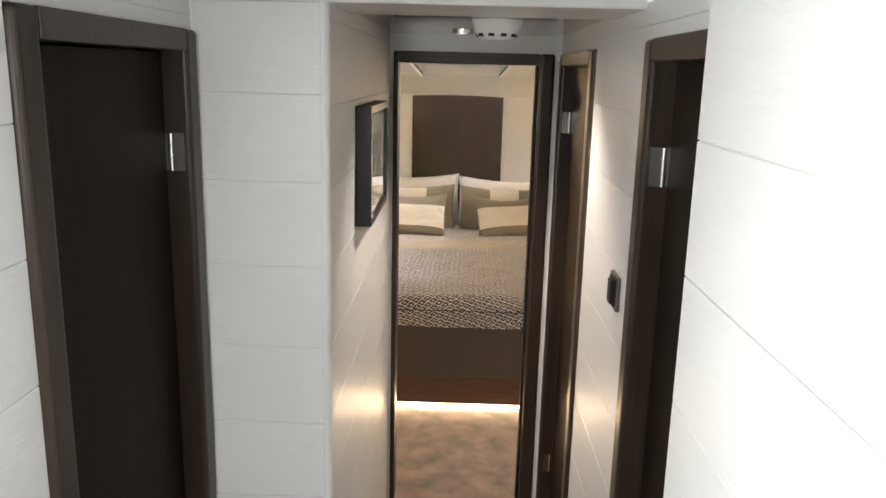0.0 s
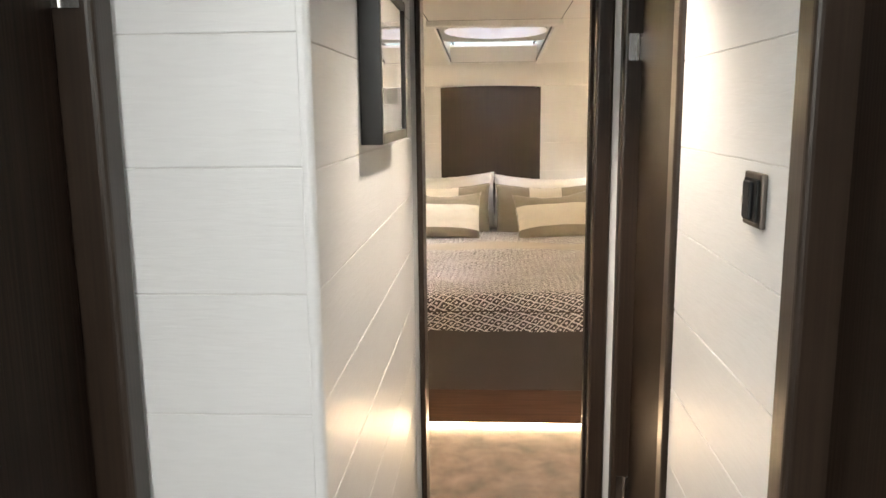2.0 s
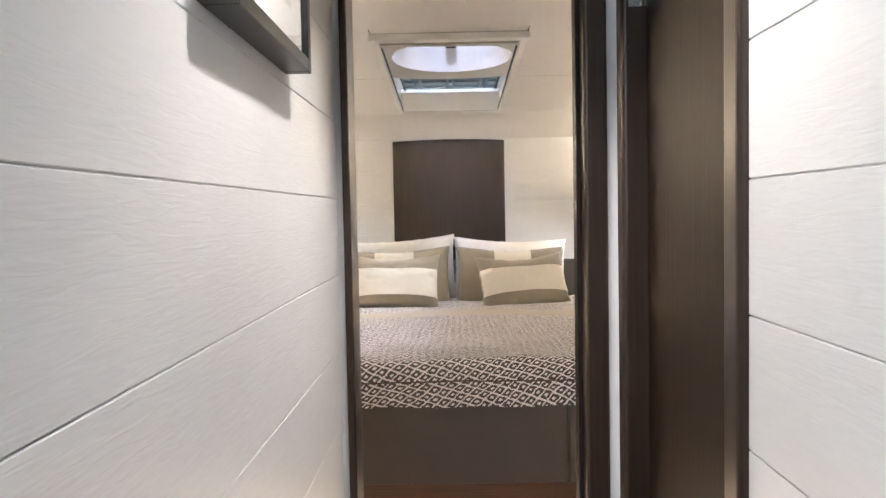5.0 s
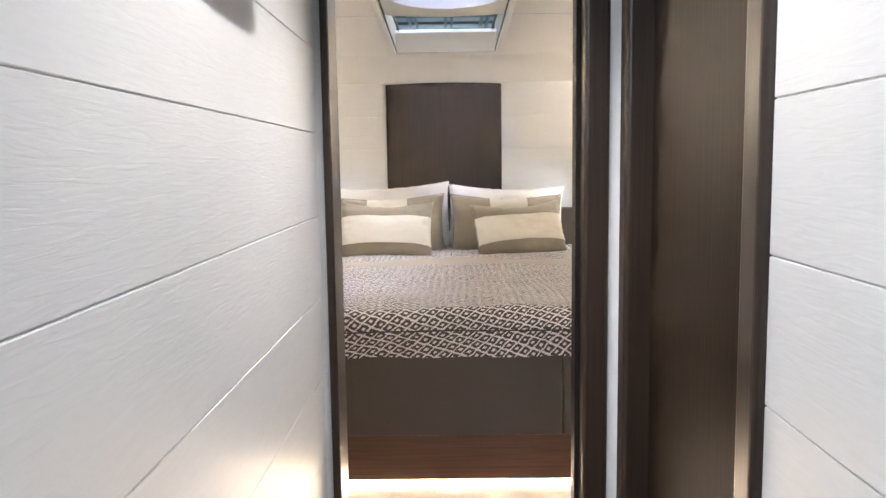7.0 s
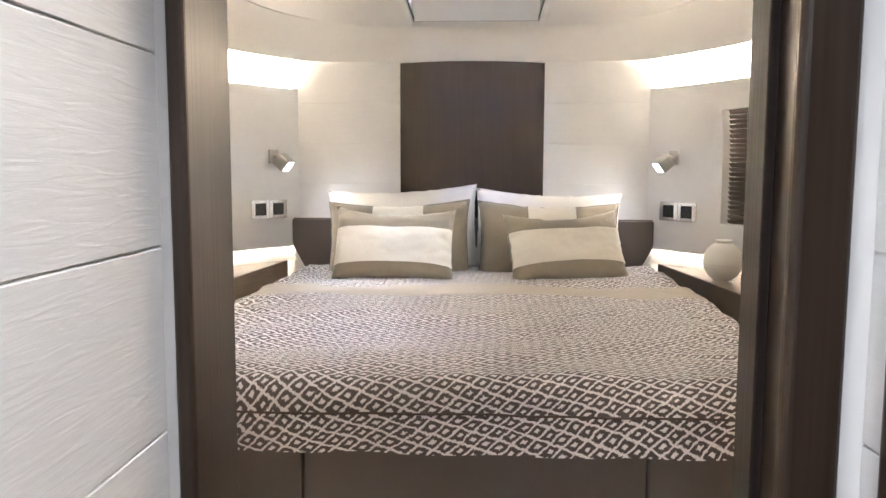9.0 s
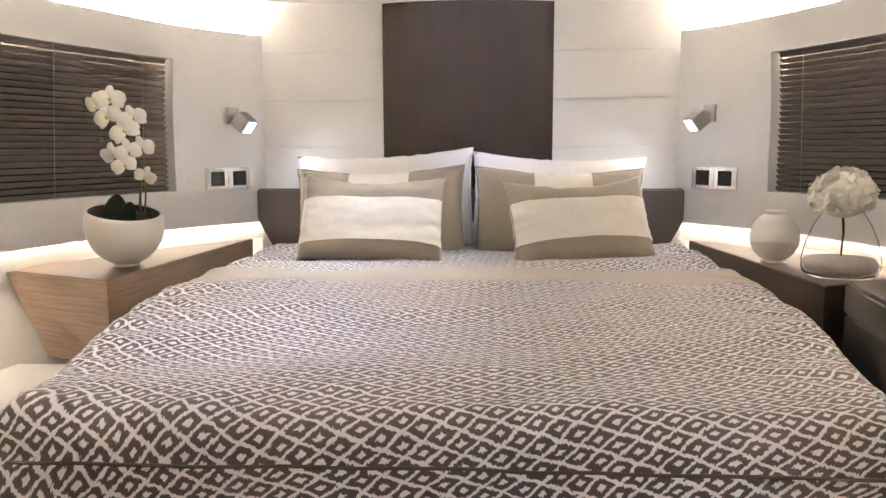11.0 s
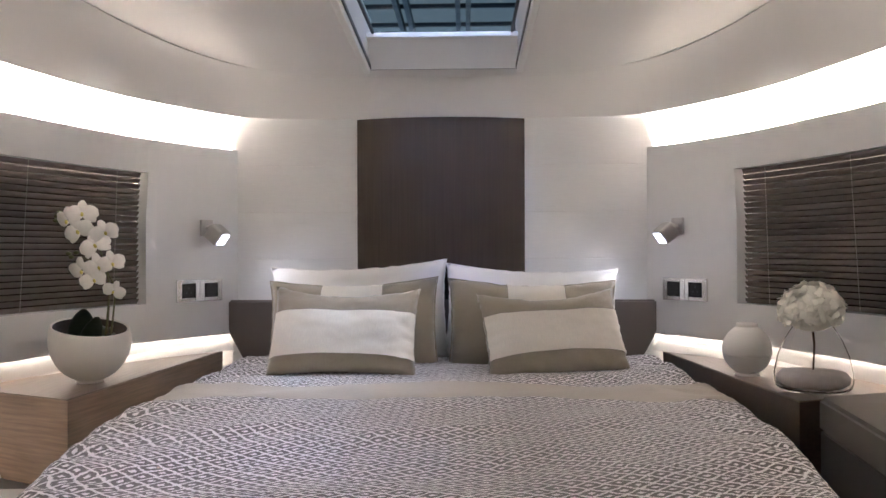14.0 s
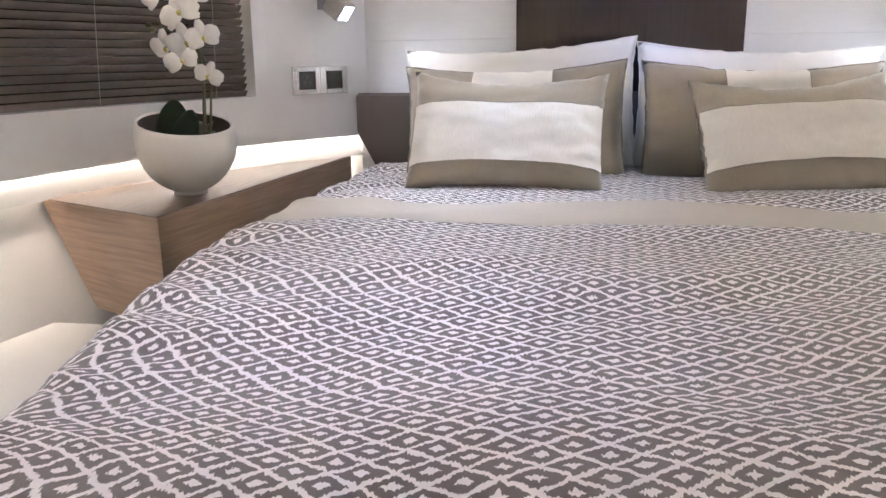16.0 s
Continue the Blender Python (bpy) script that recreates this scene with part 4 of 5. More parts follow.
def cloth_point(a, b, lift=0.0):
    """a: cloth metres across from the middle, b: cloth metres from the head end towards the foot."""
    r = 0.07
    y_, dzy = bend(b, -FOOT, r) if b > 0 else (b, 0.0)
    y = -y_
    x_, dzx = bend(a, bed_half(y), r)
    dz = max(dzx, dzy)
    edge = min(1.0, (dzx + dzy) / 0.04)
    # puffiness and creases of the quilt; long soft folds near the sides
    n1 = noise.noise(Vector((a * 2.1, b * 2.3, 0.4)))
    n2 = noise.noise(Vector((a * 7.0 + 0.9 * b, b * 5.0, 3.1)))
    fold = noise.noise(Vector((a * 3.0 + b * 4.0, b * 22.0 - a * 9.0, 7.7))) * min(1.0, max(0.0, (abs(a) - bed_half(y) + 0.30) / 0.25))
    wave = math.sin(a * 23 + 2.2 * math.sin(a * 5.3)) * noise.noise(Vector((a * 2.5, 9.0, 1.0)))
    ridge = 1 - abs(noise.noise(Vector((a * 3.2 - 0.8 * b, b * 2.6 + 0.5 * a, 12.3)))) * 2
    # long shallow ridges drawn slantwise over the bed
    slant = b + 0.42 * a + 0.05 * noise.noise(Vector((a * 1.3, b * 1.3, 21.0)))
    pull = noise.noise(Vector((slant * 5.2, (a - 0.4 * b) * 0.8, 4.4)))
    h = 0.010 * n1 + 0.005 * n2 + 0.013 * fold + 0.013 * pull + 0.008 * max(0.0, ridge - 0.55) + 0.009 * math.cos(a / 0.93 * math.pi / 2) * min(1, max(0, 1.2 - abs(b - 1.1)))
    z = BED_Z - dz + h * (1 - 0.7 * edge) + lift
    out = 0.006 * wave * edge if dzy > dzx else 0.0
    side = 0.012 * n2 * edge if dzx >= dzy and dzx > 0 else 0.0
    hem = 0.0025 * math.sin(a * 21 + 3 * n1) * edge if dzy > 0.1 else 0.0
    return (BX + x_ + side * (1 if a > 0 else -1), y - out, z + hem)


def cloth(a_of, b0, b1, na, nb, lift, material, name, parent, label="", thick=True):
    bm = bmesh.new()
    uvl = bm.loops.layers.uv.new("print")
    vs, uv = [], {}
    for j in range(nb + 1):
        b = b0 + (b1 - b0) * j / nb
        row = []
        w = a_of(b)
        for i in range(na + 1):
            a = -w + 2 * w * i / na
            v = bm.verts.new(cloth_point(a, b, lift))
            skew = a * (0.03 + 0.17 * max(0.0, b - 1.0)) + 0.06 * a * a + 0.02 * math.sin(b * 2.4) + 0.015 * noise.noise(Vector((a * 1.6, b * 1.6, 5)))
            near = min(1.0, max(0.0, (abs(a) - bed_half(-min(b, 2.38)) + 0.28) / 0.3))
            skew += 0.012 * math.sin(b * 18 + 3.0 * a) + 0.016 * near * math.sin(b * 34 + 9 * a)
            uv[v] = (a + 0.014 * near * math.sin(b * 41) + 0.045 * noise.noise(Vector((a * 1.7, b * 1.7, 2))), b + skew + 0.03 * noise.noise(Vector((a * 2.6, b * 3.1, 8))))
            row.append(v)
        vs.append(row)
    for j in range(nb):
        for i in range(na):
            f = bm.faces.new((vs[j][i], vs[j][i + 1], vs[j + 1][i + 1], vs[j + 1][i]))
            for l in f.loops:
                l[uvl].uv = uv[l.vert]
    return part(name, bm, material, parent, label, smooth=True)


def bed():
    t = thing("double_bed", "island bed with grey leatherette base on a dark plinth", "bed")
    outline = [(BX - bed_half(y) + 0.06, y) for y in (-0.08, -1.2, -1.5, -1.87, -2.2, FOOT + 0.012)]
    outline += [(2 * BX - x, y) for x, y in outline[::-1]]
    part("mattress", prism(outline, 0.50, BED_Z - 0.08, bevel=0.02), WHITE_COTTON, t)
    # base in three upholstered front panels with shadow joints
    xs = (-0.64, -0.367, 0.450, 0.70)
    for k, (a, b) in enumerate(zip(xs, xs[1:])):
        part("front_panel", block(a + 0.0025, b - 0.0025, FOOT - 0.008, FOOT + 0.03, 0.197, 0.53, 0.005), GREY_LEATHER, t)
    side = [(x + (0.012 if x > BX else -0.012) * -1, y) for x, y in outline]
    part("base", prism(side, 0.197, 0.505), GREY_LEATHER, t)
    inset = [(BX + (x - BX) * 0.96, y - 0.014 if y < -2.3 else y) for x, y in outline]
    part("plinth", prism(inset, 0.024, 0.196), PLINTH, t, "dark red-brown plinth")
    foot = [(BX + (x - BX) * 0.94, y + 0.045 if y < -2.3 else y) for x, y in outline]
    part("recess", prism(foot, 0.0, 0.024), PLINTH, t)
    bm = sheet([[(x, FOOT + 0.020, z) for x in np.linspace(-0.60, 0.66, 8)] for z in (0.004, 0.02)])
    part("floor_led", bm, LED_FLOOR, t, "warm light strip under the plinth")
    return t


bed()
duvet = thing("duvet", "white and warm grey ikat print duvet with a plain sand band", "duvet")
over = lambda b: bed_half(-min(b, 2.4)) + 0.10
cloth(lambda b: over(b), 0.10, -FOOT + 0.142, 150, 190, 0.0, IKAT, "cover", duvet)
cloth(lambda b: over(b) - 0.02, 0.885, 1.175, 120, 26, 0.0018, BAND_LINEN, "band", duvet, "plain sand linen band")
# piped seam along the foot edge
seam = [cloth_point(a, -FOOT + 0.046, 0.0015) for a in np.linspace(-0.69, 0.69, 80)]
part("piping", tube([(x, y - 0.0005, z) for x, y, z in seam], 0.0032, 6), BROWN_STEM, duvet, "dark piped seam")


def cushion(name, label, place, w, h, thick, base, bands=(), group="", piping=None, floppy=0.0, seed=0):
    """A soft cushion: x across, y up, z out. bands: (axis, low, high, material, label) as fractions from -1 to 1."""
    t = thing(name, label, "cushion", place, group)

    def surf(u, v, s, lift=0.0):
        cu, cv = (1 - abs(u) ** 2.6), (1 - abs(v) ** 2.6)
        bulge = thick / 2 * max(0.0, cu * cv) ** 0.52
        pull = 1 - 0.035 * (1 - abs(v) ** 2) * abs(u) ** 3
        pull2 = 1 - 0.045 * (1 - abs(u) ** 2) * abs(v) ** 3
        n = noise.noise(Vector((u * 2.2 + seed, v * 2.2, s * 1.5 + seed)))
        c = noise.noise(Vector((u * 6 + seed, v * 6, 5.0 + seed)))
        # dented middle of the upper edge, drawn-out corners, small puckers along the seams
        ear = abs(u) ** 6 * abs(v) ** 6
        rim = max(abs(u), abs(v)) ** 5
        pucker = noise.noise(Vector((u * 11 + seed, v * 11, 2.0))) * rim
        x, y = u * w / 2 * (pull + 0.02 * ear), v * h / 2 * (pull2 + 0.03 * ear)
        x, y = x + 0.0035 * pucker, y + 0.0035 * pucker
        y += floppy * (0.6 * u * u * v - 1.1 * (1 - u * u) ** 2 * max(v, 0) ** 2) * h
        return (x, y, s * (bulge + lift) + 0.010 * n * (1 - u * u) + 0.013 * c * (0.12 + 0.88 * rim) + 0.005 * max(0.0, 0.35 - abs(noise.noise(Vector((u * 3.1 + seed * 2, v * 4.3, 1.7 + seed))))) + 0.006 * pucker)

    def shell(u0, u1, v0, v1, nu, nv, lift, material, nm, lab=""):
        bm = bmesh.new()
        for s in (1, -1):
            rows = [[surf(u0 + (u1 - u0) * i / nu, v0 + (v1 - v0) * j / nv, s, lift) for i in range(nu + 1)] for j in range(nv + 1)]
            sheet(rows, bm)
        bmesh.ops.remove_doubles(bm, verts=bm.verts[:], dist=0.0006)
        return local_part(nm, bm, material, t, lab, smooth=True)
    shell(-1, 1, -1, 1, 36, 28, 0, base, "cover")
    for axis, lo, hi, material, lab in bands:
        if axis == "v":
            shell(-0.995, 0.995, lo, hi, 36, 20, 0.0050, material, "stripe", lab)
        else:
            shell(lo, hi, -0.995, 0.995, 20, 28, 0.0050, material, "stripe", lab)
        for edge in (lo, hi):
            run = np.linspace(-0.99, 0.99, 40)
            line = [surf(q, edge, 1, 0.0046) if axis == "v" else surf(edge, q, 1, 0.0046) for q in run]
            local_part("seam", tube(line, 0.0017, 6), base, t, "stitched seam", smooth=True)
    if piping:
        loop = [surf(u, -1, 1) for u in np.linspace(-1, 1, 24)] + [surf(1, v, 1) for v in np.linspace(-1, 1, 18)[1:]] + [surf(u, 1, 1) for u in np.linspace(1, -1, 24)[1:]] + [surf(-1, v, 1) for v in np.linspace(1, -1, 18)[1:]]
        local_part("piping", tube(loop, 0.0035, 6), piping, t)
    return t


def leaning(x, y, z, yaw, tip, roll=0):
    return Matrix.Translation((x, y, z)) @ Matrix.Rotation(radians(yaw), 4, "Z") @ Matrix.Rotation(radians(tip), 4, "X") @ Matrix.Rotation(radians(roll), 4, "Z")


cushion("pillow", "plump white cotton pillow leaning against the bed head", leaning(-0.352, -0.165, 0.862, 0, 76, 2.5), 0.765, 0.415, 0.17, WHITE_COTTON, group="white bed pillows", piping=WHITE_COTTON, floppy=0.02, seed=1)
cushion("pillow", "plump white cotton pillow leaning against the bed head", leaning(0.395, -0.165, 0.850, 0, 76, -2.0), 0.735, 0.41, 0.17, WHITE_COTTON, group="white bed pillows", piping=WHITE_COTTON, floppy=0.02, seed=2)
cushion("cushion", "taupe linen cushion with a cream upright stripe, against a white pillow", leaning(-0.356, -0.315, 0.820, 0, 72, 1.5), 0.70, 0.375, 0.15, TAUPE_LINEN, [("u", -0.37, 0.36, CREAM_LINEN, "cream linen stripe")], "taupe striped cushions", TAUPE_LINEN, 0.03, 3)
cushion("cushion", "taupe linen cushion with a cream upright stripe, against a white pillow", leaning(0.388, -0.315, 0.818, 2, 72, -1.0), 0.69, 0.375, 0.15, TAUPE_LINEN, [("u", -0.31, 0.38, CREAM_LINEN, "cream linen stripe")], "taupe striped cushions", TAUPE_LINEN, 0.03, 4)
cushion("cushion", "small taupe linen cushion with a broad cream band", leaning(-0.348, -0.603, 0.822, 0, 62, -1.0), 0.555, 0.335, 0.155, TAUPE_LINEN, [("v", -0.66, 0.38, CREAM_LINEN, "cream linen band")], "small banded cushions", None, 0.065, 5)
cushion("cushion", "small taupe linen cushion with a broad cream band, slightly askew", leaning(0.448, -0.545, 0.808, 11, 60, 2.0), 0.55, 0.335, 0.155, TAUPE_LINEN, [("v", -0.57, 0.42, CREAM_LINEN, "cream linen band")], "small banded cushions", None, 0.065, 6)


def headboard():
    t = thing("headboard", "low taupe grey leatherette headboard behind the pillows", "headboard")
    for x0, x1, cut_l, cut_r in ((-0.958, -0.381, 1, 0), (-0.378, 0.378, 0, 0), (0.381, 0.958, 0, 1)):
        pts = [(x0 + 0.09 * cut_l, 0.60), (x1 - 0.09 * cut_r, 0.60)]
        pts += [(x1, 0.765), (x1, 0.908)] if cut_r else [(x1, 0.908)]
        pts += [(x0, 0.908), (x0, 0.765)] if cut_l else [(x0, 0.908)]
        bm = bmesh.new()
        f = [bm.verts.new((x, -0.062, z)) for x, z in pts]
        b = [bm.verts.new((x, -0.020, z)) for x, z in pts]
        bm.faces.new(f)
        bm.faces.new(b)
        for i in range(len(pts)):
            j = (i + 1) % len(pts)
            bm.faces.new((f[i], f[j], b[j], b[i]))
        bmesh.ops.recalc_face_normals(bm, faces=bm.faces[:])
        bmesh.ops.bevel(bm, geom=bm.edges[:], offset=0.008, segments=3, affect="EDGES")
        part("pad", bm, GREY_LEATHER, t)


headboard()

# ---------------------------------------------------------------- bedside shelves
SHELF_Z = 0.682


def wall_x(y):
    return float(np.interp(-y, [-p[1] for p in WALL], [p[0] for p in WALL]))


def shelf(sgn, label):
    t = thing("bedside_shelf", label, "shelf", group="bedside shelves")
    inner = [(0.985, -0.06), (1.095, -1.215)]
    outer = [(wall_x(y) + 0.09, y) for y in (-1.02, -0.85, -0.65, -0.45, -0.25, -0.10)]
    plan = [(sgn * x, y) for x, y in inner + outer]
    part("top", prism(plan, SHELF_Z - 0.004, SHELF_Z, bevel=0.0012), WALNUT_TOP, t, "grey walnut top")
    # body narrows downwards with the slope of the hull
    low = [(0.985, -0.06), (1.095, -1.213)] + [(wall_x(y) - 0.085, y) for y in (-1.07, -0.85, -0.65, -0.45, -0.3, -0.12)]
    low = [(sgn * max(x, 0.99), y) for x, y in low]
    bm = bmesh.new()
    a = [bm.verts.new((x, y, 0.40)) for x, y in low]
    b = [bm.verts.new((x * 0.9995, y + 0.001, SHELF_Z - 0.0045)) for x, y in plan]
    bm.faces.new(a)
    bm.faces.new(b)
    for i in range(len(a)):
        j = (i + 1) % len(a)
        bm.faces.new((a[i], a[j], b[j], b[i]))
    # The east body takes the wenge colour, its shade put into the veneer.
    part("body", bm, WALNUT if sgn < 0 else WENGE_X, t, "walnut veneered front, the east one coloured dark for its shade")
    # lit upstand between the top and the wall panel
    c = offset_curve(cut(WALL, -0.03, -2.2), 0.050)
    part("upstand", sheet([[(sgn * x, y, z) for x, y in c] for z in (SHELF_Z - 0.002, PZ0 + 0.01)]), LACQUER, t)
    # sloping rail along the back, rising towards the bed head
    c = cut(WALL, -0.03, -0.80)
    rise = lambda y: 0.002 + 0.044 * max(0.0, 1 + y / 0.80)
    near, top = offset_curve(c, -0.022), offset_curve(c, 0.030)
    foot = [(xt + (xn - xt) * max(0.02, 1 + yn / 0.80), yt + (yn - yt) * max(0.02, 1 + yn / 0.80)) for (xn, yn), (xt, yt) in zip(near, top)]
    part("back_rail", sheet([[(sgn * x, y, SHELF_Z + 0.0005) for x, y in foot], [(sgn * x, y, SHELF_Z + rise(y)) for x, y in top], [(sgn * x, y, SHELF_Z + 0.0005) for x, y in top]]), SKIRT, t, "white sloping back rail")
    return t


shelf(-1, "grey walnut bedside shelf with lit back edge, carrying the orchid")
shelf(1, "grey walnut bedside shelf with lit back edge, carrying two vases")

# cream ledge along the hull, and a grey pad on the other side
ledge = [(-0.90, -1.22), (-0.70, -2.3), (-0.72, -2.9), (-1.30, -2.9)] + [(-(wall_x(y) - 0.12), y) for y in (-2.4, -1.9, -1.5, -1.24)]
side = thing("side_ledge", "cream vinyl covered ledge between bed and hull", "ledge")
part("base", prism([(x * 0.995, y + 0.004) for x, y in ledge], 0.0, 0.379), VINYL, side)
part("top_pad", prism(ledge, 0.38, 0.42, bevel=0.012), VINYL, side, "padded cream top")
seat = thing("bench", "grey leatherette bench block beside the shelf", "bench")
part("base", prism([(1.145, -1.239), (1.615, -1.066), (1.655, -1.896), (1.055, -1.896)], 0.0, 0.599), GREY_LEATHER, seat)
part("pad", prism([(1.14, -1.235), (1.62, -1.06), (1.66, -1.9), (1.05, -1.9)], 0.60, 0.700, bevel=0.012), GREY_LEATHER, seat, "padded leatherette top")


def wall_frame(sgn, x, z):
    """A pose on the slanted side wall: local x along the wall towards the window, y out into the cabin, z up."""
    c = np.array(WALL)
    y = float(np.interp(x, c[:, 0], c[:, 1]))
    d = Vector((sgn * 0.597, -0.802, 0)).normalized()
    n = Vector((-sgn * 0.802, -0.597, 0)).normalized()
    m = Matrix.Identity(4)
    m.col[0][:3], m.col[1][:3], m.col[2][:3], m.col[3][:3] = d, n, (0, 0, 1), (sgn * x, y, z)
    return m


def reading_lamp(sgn):
    t = thing("reading_lamp", "satin nickel swivel reading lamp, lit, on the wall over the bed", "wall lamp", wall_frame(sgn, 1.035, 1.232), "bedside reading lamps")
    local_part("wall_plate", block(-0.030, 0.030, 0.0005, 0.012, -0.036, 0.036, 0.002), SATIN, t)
    local_part("arm", tube([(0, 0.010, 0.0), (0, 0.045, 0.0)], 0.008, 12), SATIN, t)
    local_part("joint", block(-0.011, 0.011, 0.035, 0.058, -0.012, 0.012, 0.003), SATIN, t)
    # boxy head turned towards the bed and down
    aim = Matrix.Translation((-0.004, 0.080, -0.030)) @ Matrix.Rotation(radians(20), 4, "Z") @ Matrix.Rotation(radians(-38), 4, "X")
    bm = box(bmesh.new(), -0.036, 0.036, -0.036, 0.037, -0.036, 0.036, 0.010, 3)
    bmesh.ops.transform(bm, matrix=aim, verts=bm.verts[:])
    local_part("head", bm, SATIN, t, "boxy satin nickel head")
    bm = box(bmesh.new(), -0.026, 0.026, 0.0372, 0.0390, -0.026, 0.026, 0.001, 1)
    bmesh.ops.transform(bm, matrix=aim, verts=bm.verts[:])
    local_part("lens", bm, LED_READ, t, "glowing lens")
    src = t.matrix_basis @ aim @ Vector((0, 0.060, 0))
    tgt = t.matrix_basis @ aim @ Vector((0, 1, 0))
    lamp("reading_beam", "SPOT", look(src, tgt), 2.9, (1.0, 0.96, 0.95), 0.02, spread=150, blend=1.0)


def socket(sgn, x, kind):
    t = thing("wall_socket" if kind else "wall_switch", "chrome framed black wall socket beside the bed" if kind else "chrome framed black light switch beside the bed", "socket" if kind else "switch", wall_frame(sgn, x, 0.959) @ Matrix.Diagonal((1.09, 1.0, 1.12, 1)), "bedside sockets and switches")
    for nm, a in (("frame_side", (-0.053, -0.031, -0.043, 0.043)), ("frame_side", (0.031, 0.053, -0.043, 0.043)), ("frame_rail", (-0.0305, 0.0305, 0.027, 0.043)), ("frame_rail", (-0.0305, 0.0305, -0.043, -0.027))):
        local_part(nm, block(a[0], a[1], 0.0005, 0.011, a[2], a[3], 0.002), CHROME, t)
    local_part("insert", block(-0.036, 0.036, 0.0005, 0.007, -0.030, 0.030, 0.001), DARK_LID, t)
    if kind:
        local_part("well", block(-0.022, 0.022, 0.0072, 0.0095, -0.020, 0.020, 0.002), BLACK, t)
        for dx, dz in ((0, 0.010), (-0.010, -0.007), (0.010, -0.007)):
            local_part("pin_hole", block(dx - 0.0025, dx + 0.0025, 0.0096, 0.0102, dz - 0.004, dz + 0.004), SEAL_AND_GAP, t)
    else:
        local_part("rocker", block(-0.024, 0.024, 0.0072, 0.012, -0.024, 0.024, 0.003), BLACK, t)


for sgn in (-1, 1):
    reading_lamp(sgn)
    socket(sgn, 1.022, 0)
    socket(sgn, 1.090, 1)


# ---------------------------------------------------------------- orchid in its bowl
def orchid():
    cx, cy, cz = -1.178, -0.90, SHELF_Z
    pot = thing("orchid_pot", "round matt white ceramic bowl with dark lining on the shelf", "plant pot")
    R = 0.132
    prof = [(0.0, 0.0), (0.044, 0.0), (0.046, 0.004), (0.041, 0.008)]
    for a in np.linspace(-71, 17, 18):
        prof.append((R * math.cos(radians(a)), 0.145 + (0.143 if a < 0 else 0.150) * math.sin(radians(a))))
    top = prof[-1]

    def slant(bm):
        """The mouth of the bowl is cut at a slope, low towards the cabin."""
        for v in bm.verts:
            h = max(0.0, (v.co.z - cz) / top[1])
            v.co.z -= 0.20 * h * h * (0.73 * (v.co.x - cx) - 0.68 * (v.co.y - cy))
        return bm
    part("bowl", slant(lathe(prof + [(top[0] - 0.004, top[1] + 0.003), (top[0] - 0.008, top[1] - 0.001)], 48, None, (cx, cy, cz))), CERAMIC, pot, smooth=True)
    inner = [(top[0] - 0.0085, top[1] - 0.001), (top[0] - 0.004, top[1] - 0.03), (R - 0.02, 0.115), (0.0, 0.122)]
    part("lining", slant(lathe(inner, 40, None, (cx, cy, cz))), POT_INSIDE, pot, "dark lining and bark", smooth=True)
    plant = thing("orchid", "white moth orchid with yellow hearts and dark green leaves", "plant")
    rng = random.Random(4)
    base = Vector((cx + 0.05, cy, cz + 0.130))

    def leaf(d, length, width, rise):
        rows = []
        for s in np.linspace(0, 1, 9):
            c = base + Vector((d[0], d[1], 0)) * length * s + Vector((0, 0, rise * math.sin(s * 2.3)))
            wv = width * math.sin(math.pi * min(0.98, s * 0.92 + 0.06)) ** 0.7
            n = Vector((-d[1], d[0], 0))
            rows.append([tuple(c + n * wv * k + Vector((0, 0, abs(k) * wv * 0.5))) for k in (-1, -0.5, 0, 0.5, 1)])
        bm = sheet(rows)
        bmesh.ops.solidify(bm, geom=bm.faces[:], thickness=0.002)
        part("leaf", bm, LEAF, plant, smooth=True)

    def blade(at, height, width, across, out):
        """A broad leaf standing nearly upright, its tip rounded."""
        rows, a = [], Vector(across).normalized()
        for s in np.linspace(0, 1, 11):
            wv = width * math.sin(math.pi * (0.14 + 0.84 * s)) ** 0.6
            c = Vector(at) + Vector((0, 0, height * s)) + Vector(out) * s * s
            rows.append([tuple(c + a * wv * k + Vector(out) * 0.25 * k * k) for k in (-1, -0.6, -0.2, 0.2, 0.6, 1)])
        bm = sheet(rows)
        bmesh.ops.solidify(bm, geom=bm.faces[:], thickness=0.002)
        part("leaf", bm, LEAF, plant, smooth=True)
    blade((cx - 0.030, cy - 0.012, cz + 0.115), 0.138, 0.046, (0.69, 0.73, 0), (0.02, -0.02, 0))
    blade((cx + 0.005, cy - 0.030, cz + 0.115), 0.112, 0.036, (0.80, 0.55, 0.1), (0.03, -0.01, 0))
    leaf((0.6, -0.2), 0.075, 0.022, 0.03)
    leaf((-0.2, 0.8), 0.09, 0.026, 0.05)
    spine1 = lerp_curve([base, base + Vector((0.015, -0.01, 0.10)), base + Vector((0.02, -0.01, 0.21)), base + Vector((-0.01, -0.015, 0.33)), base + Vector((-0.06, -0.02, 0.43)), base + Vector((-0.12, -0.02, 0.44))], 24)
    spine2 = lerp_curve([base + Vector((0.012, 0.01, 0)), base + Vector((0.03, 0.0, 0.10)), base + Vector((0.035, -0.005, 0.20)), base + Vector((-0.005, -0.02, 0.275)), base + Vector((-0.075, -0.02, 0.30))], 20)
    part("stem", tube(spine1, [0.0042 - 0.0022 * i / 23 for i in range(24)], 8), STEM, plant, "olive flower stem", smooth=True)
    part("stem", tube(spine2, [0.0038 - 0.002 * i / 19 for i in range(20)], 8), STEM, plant, "olive flower stem", smooth=True)
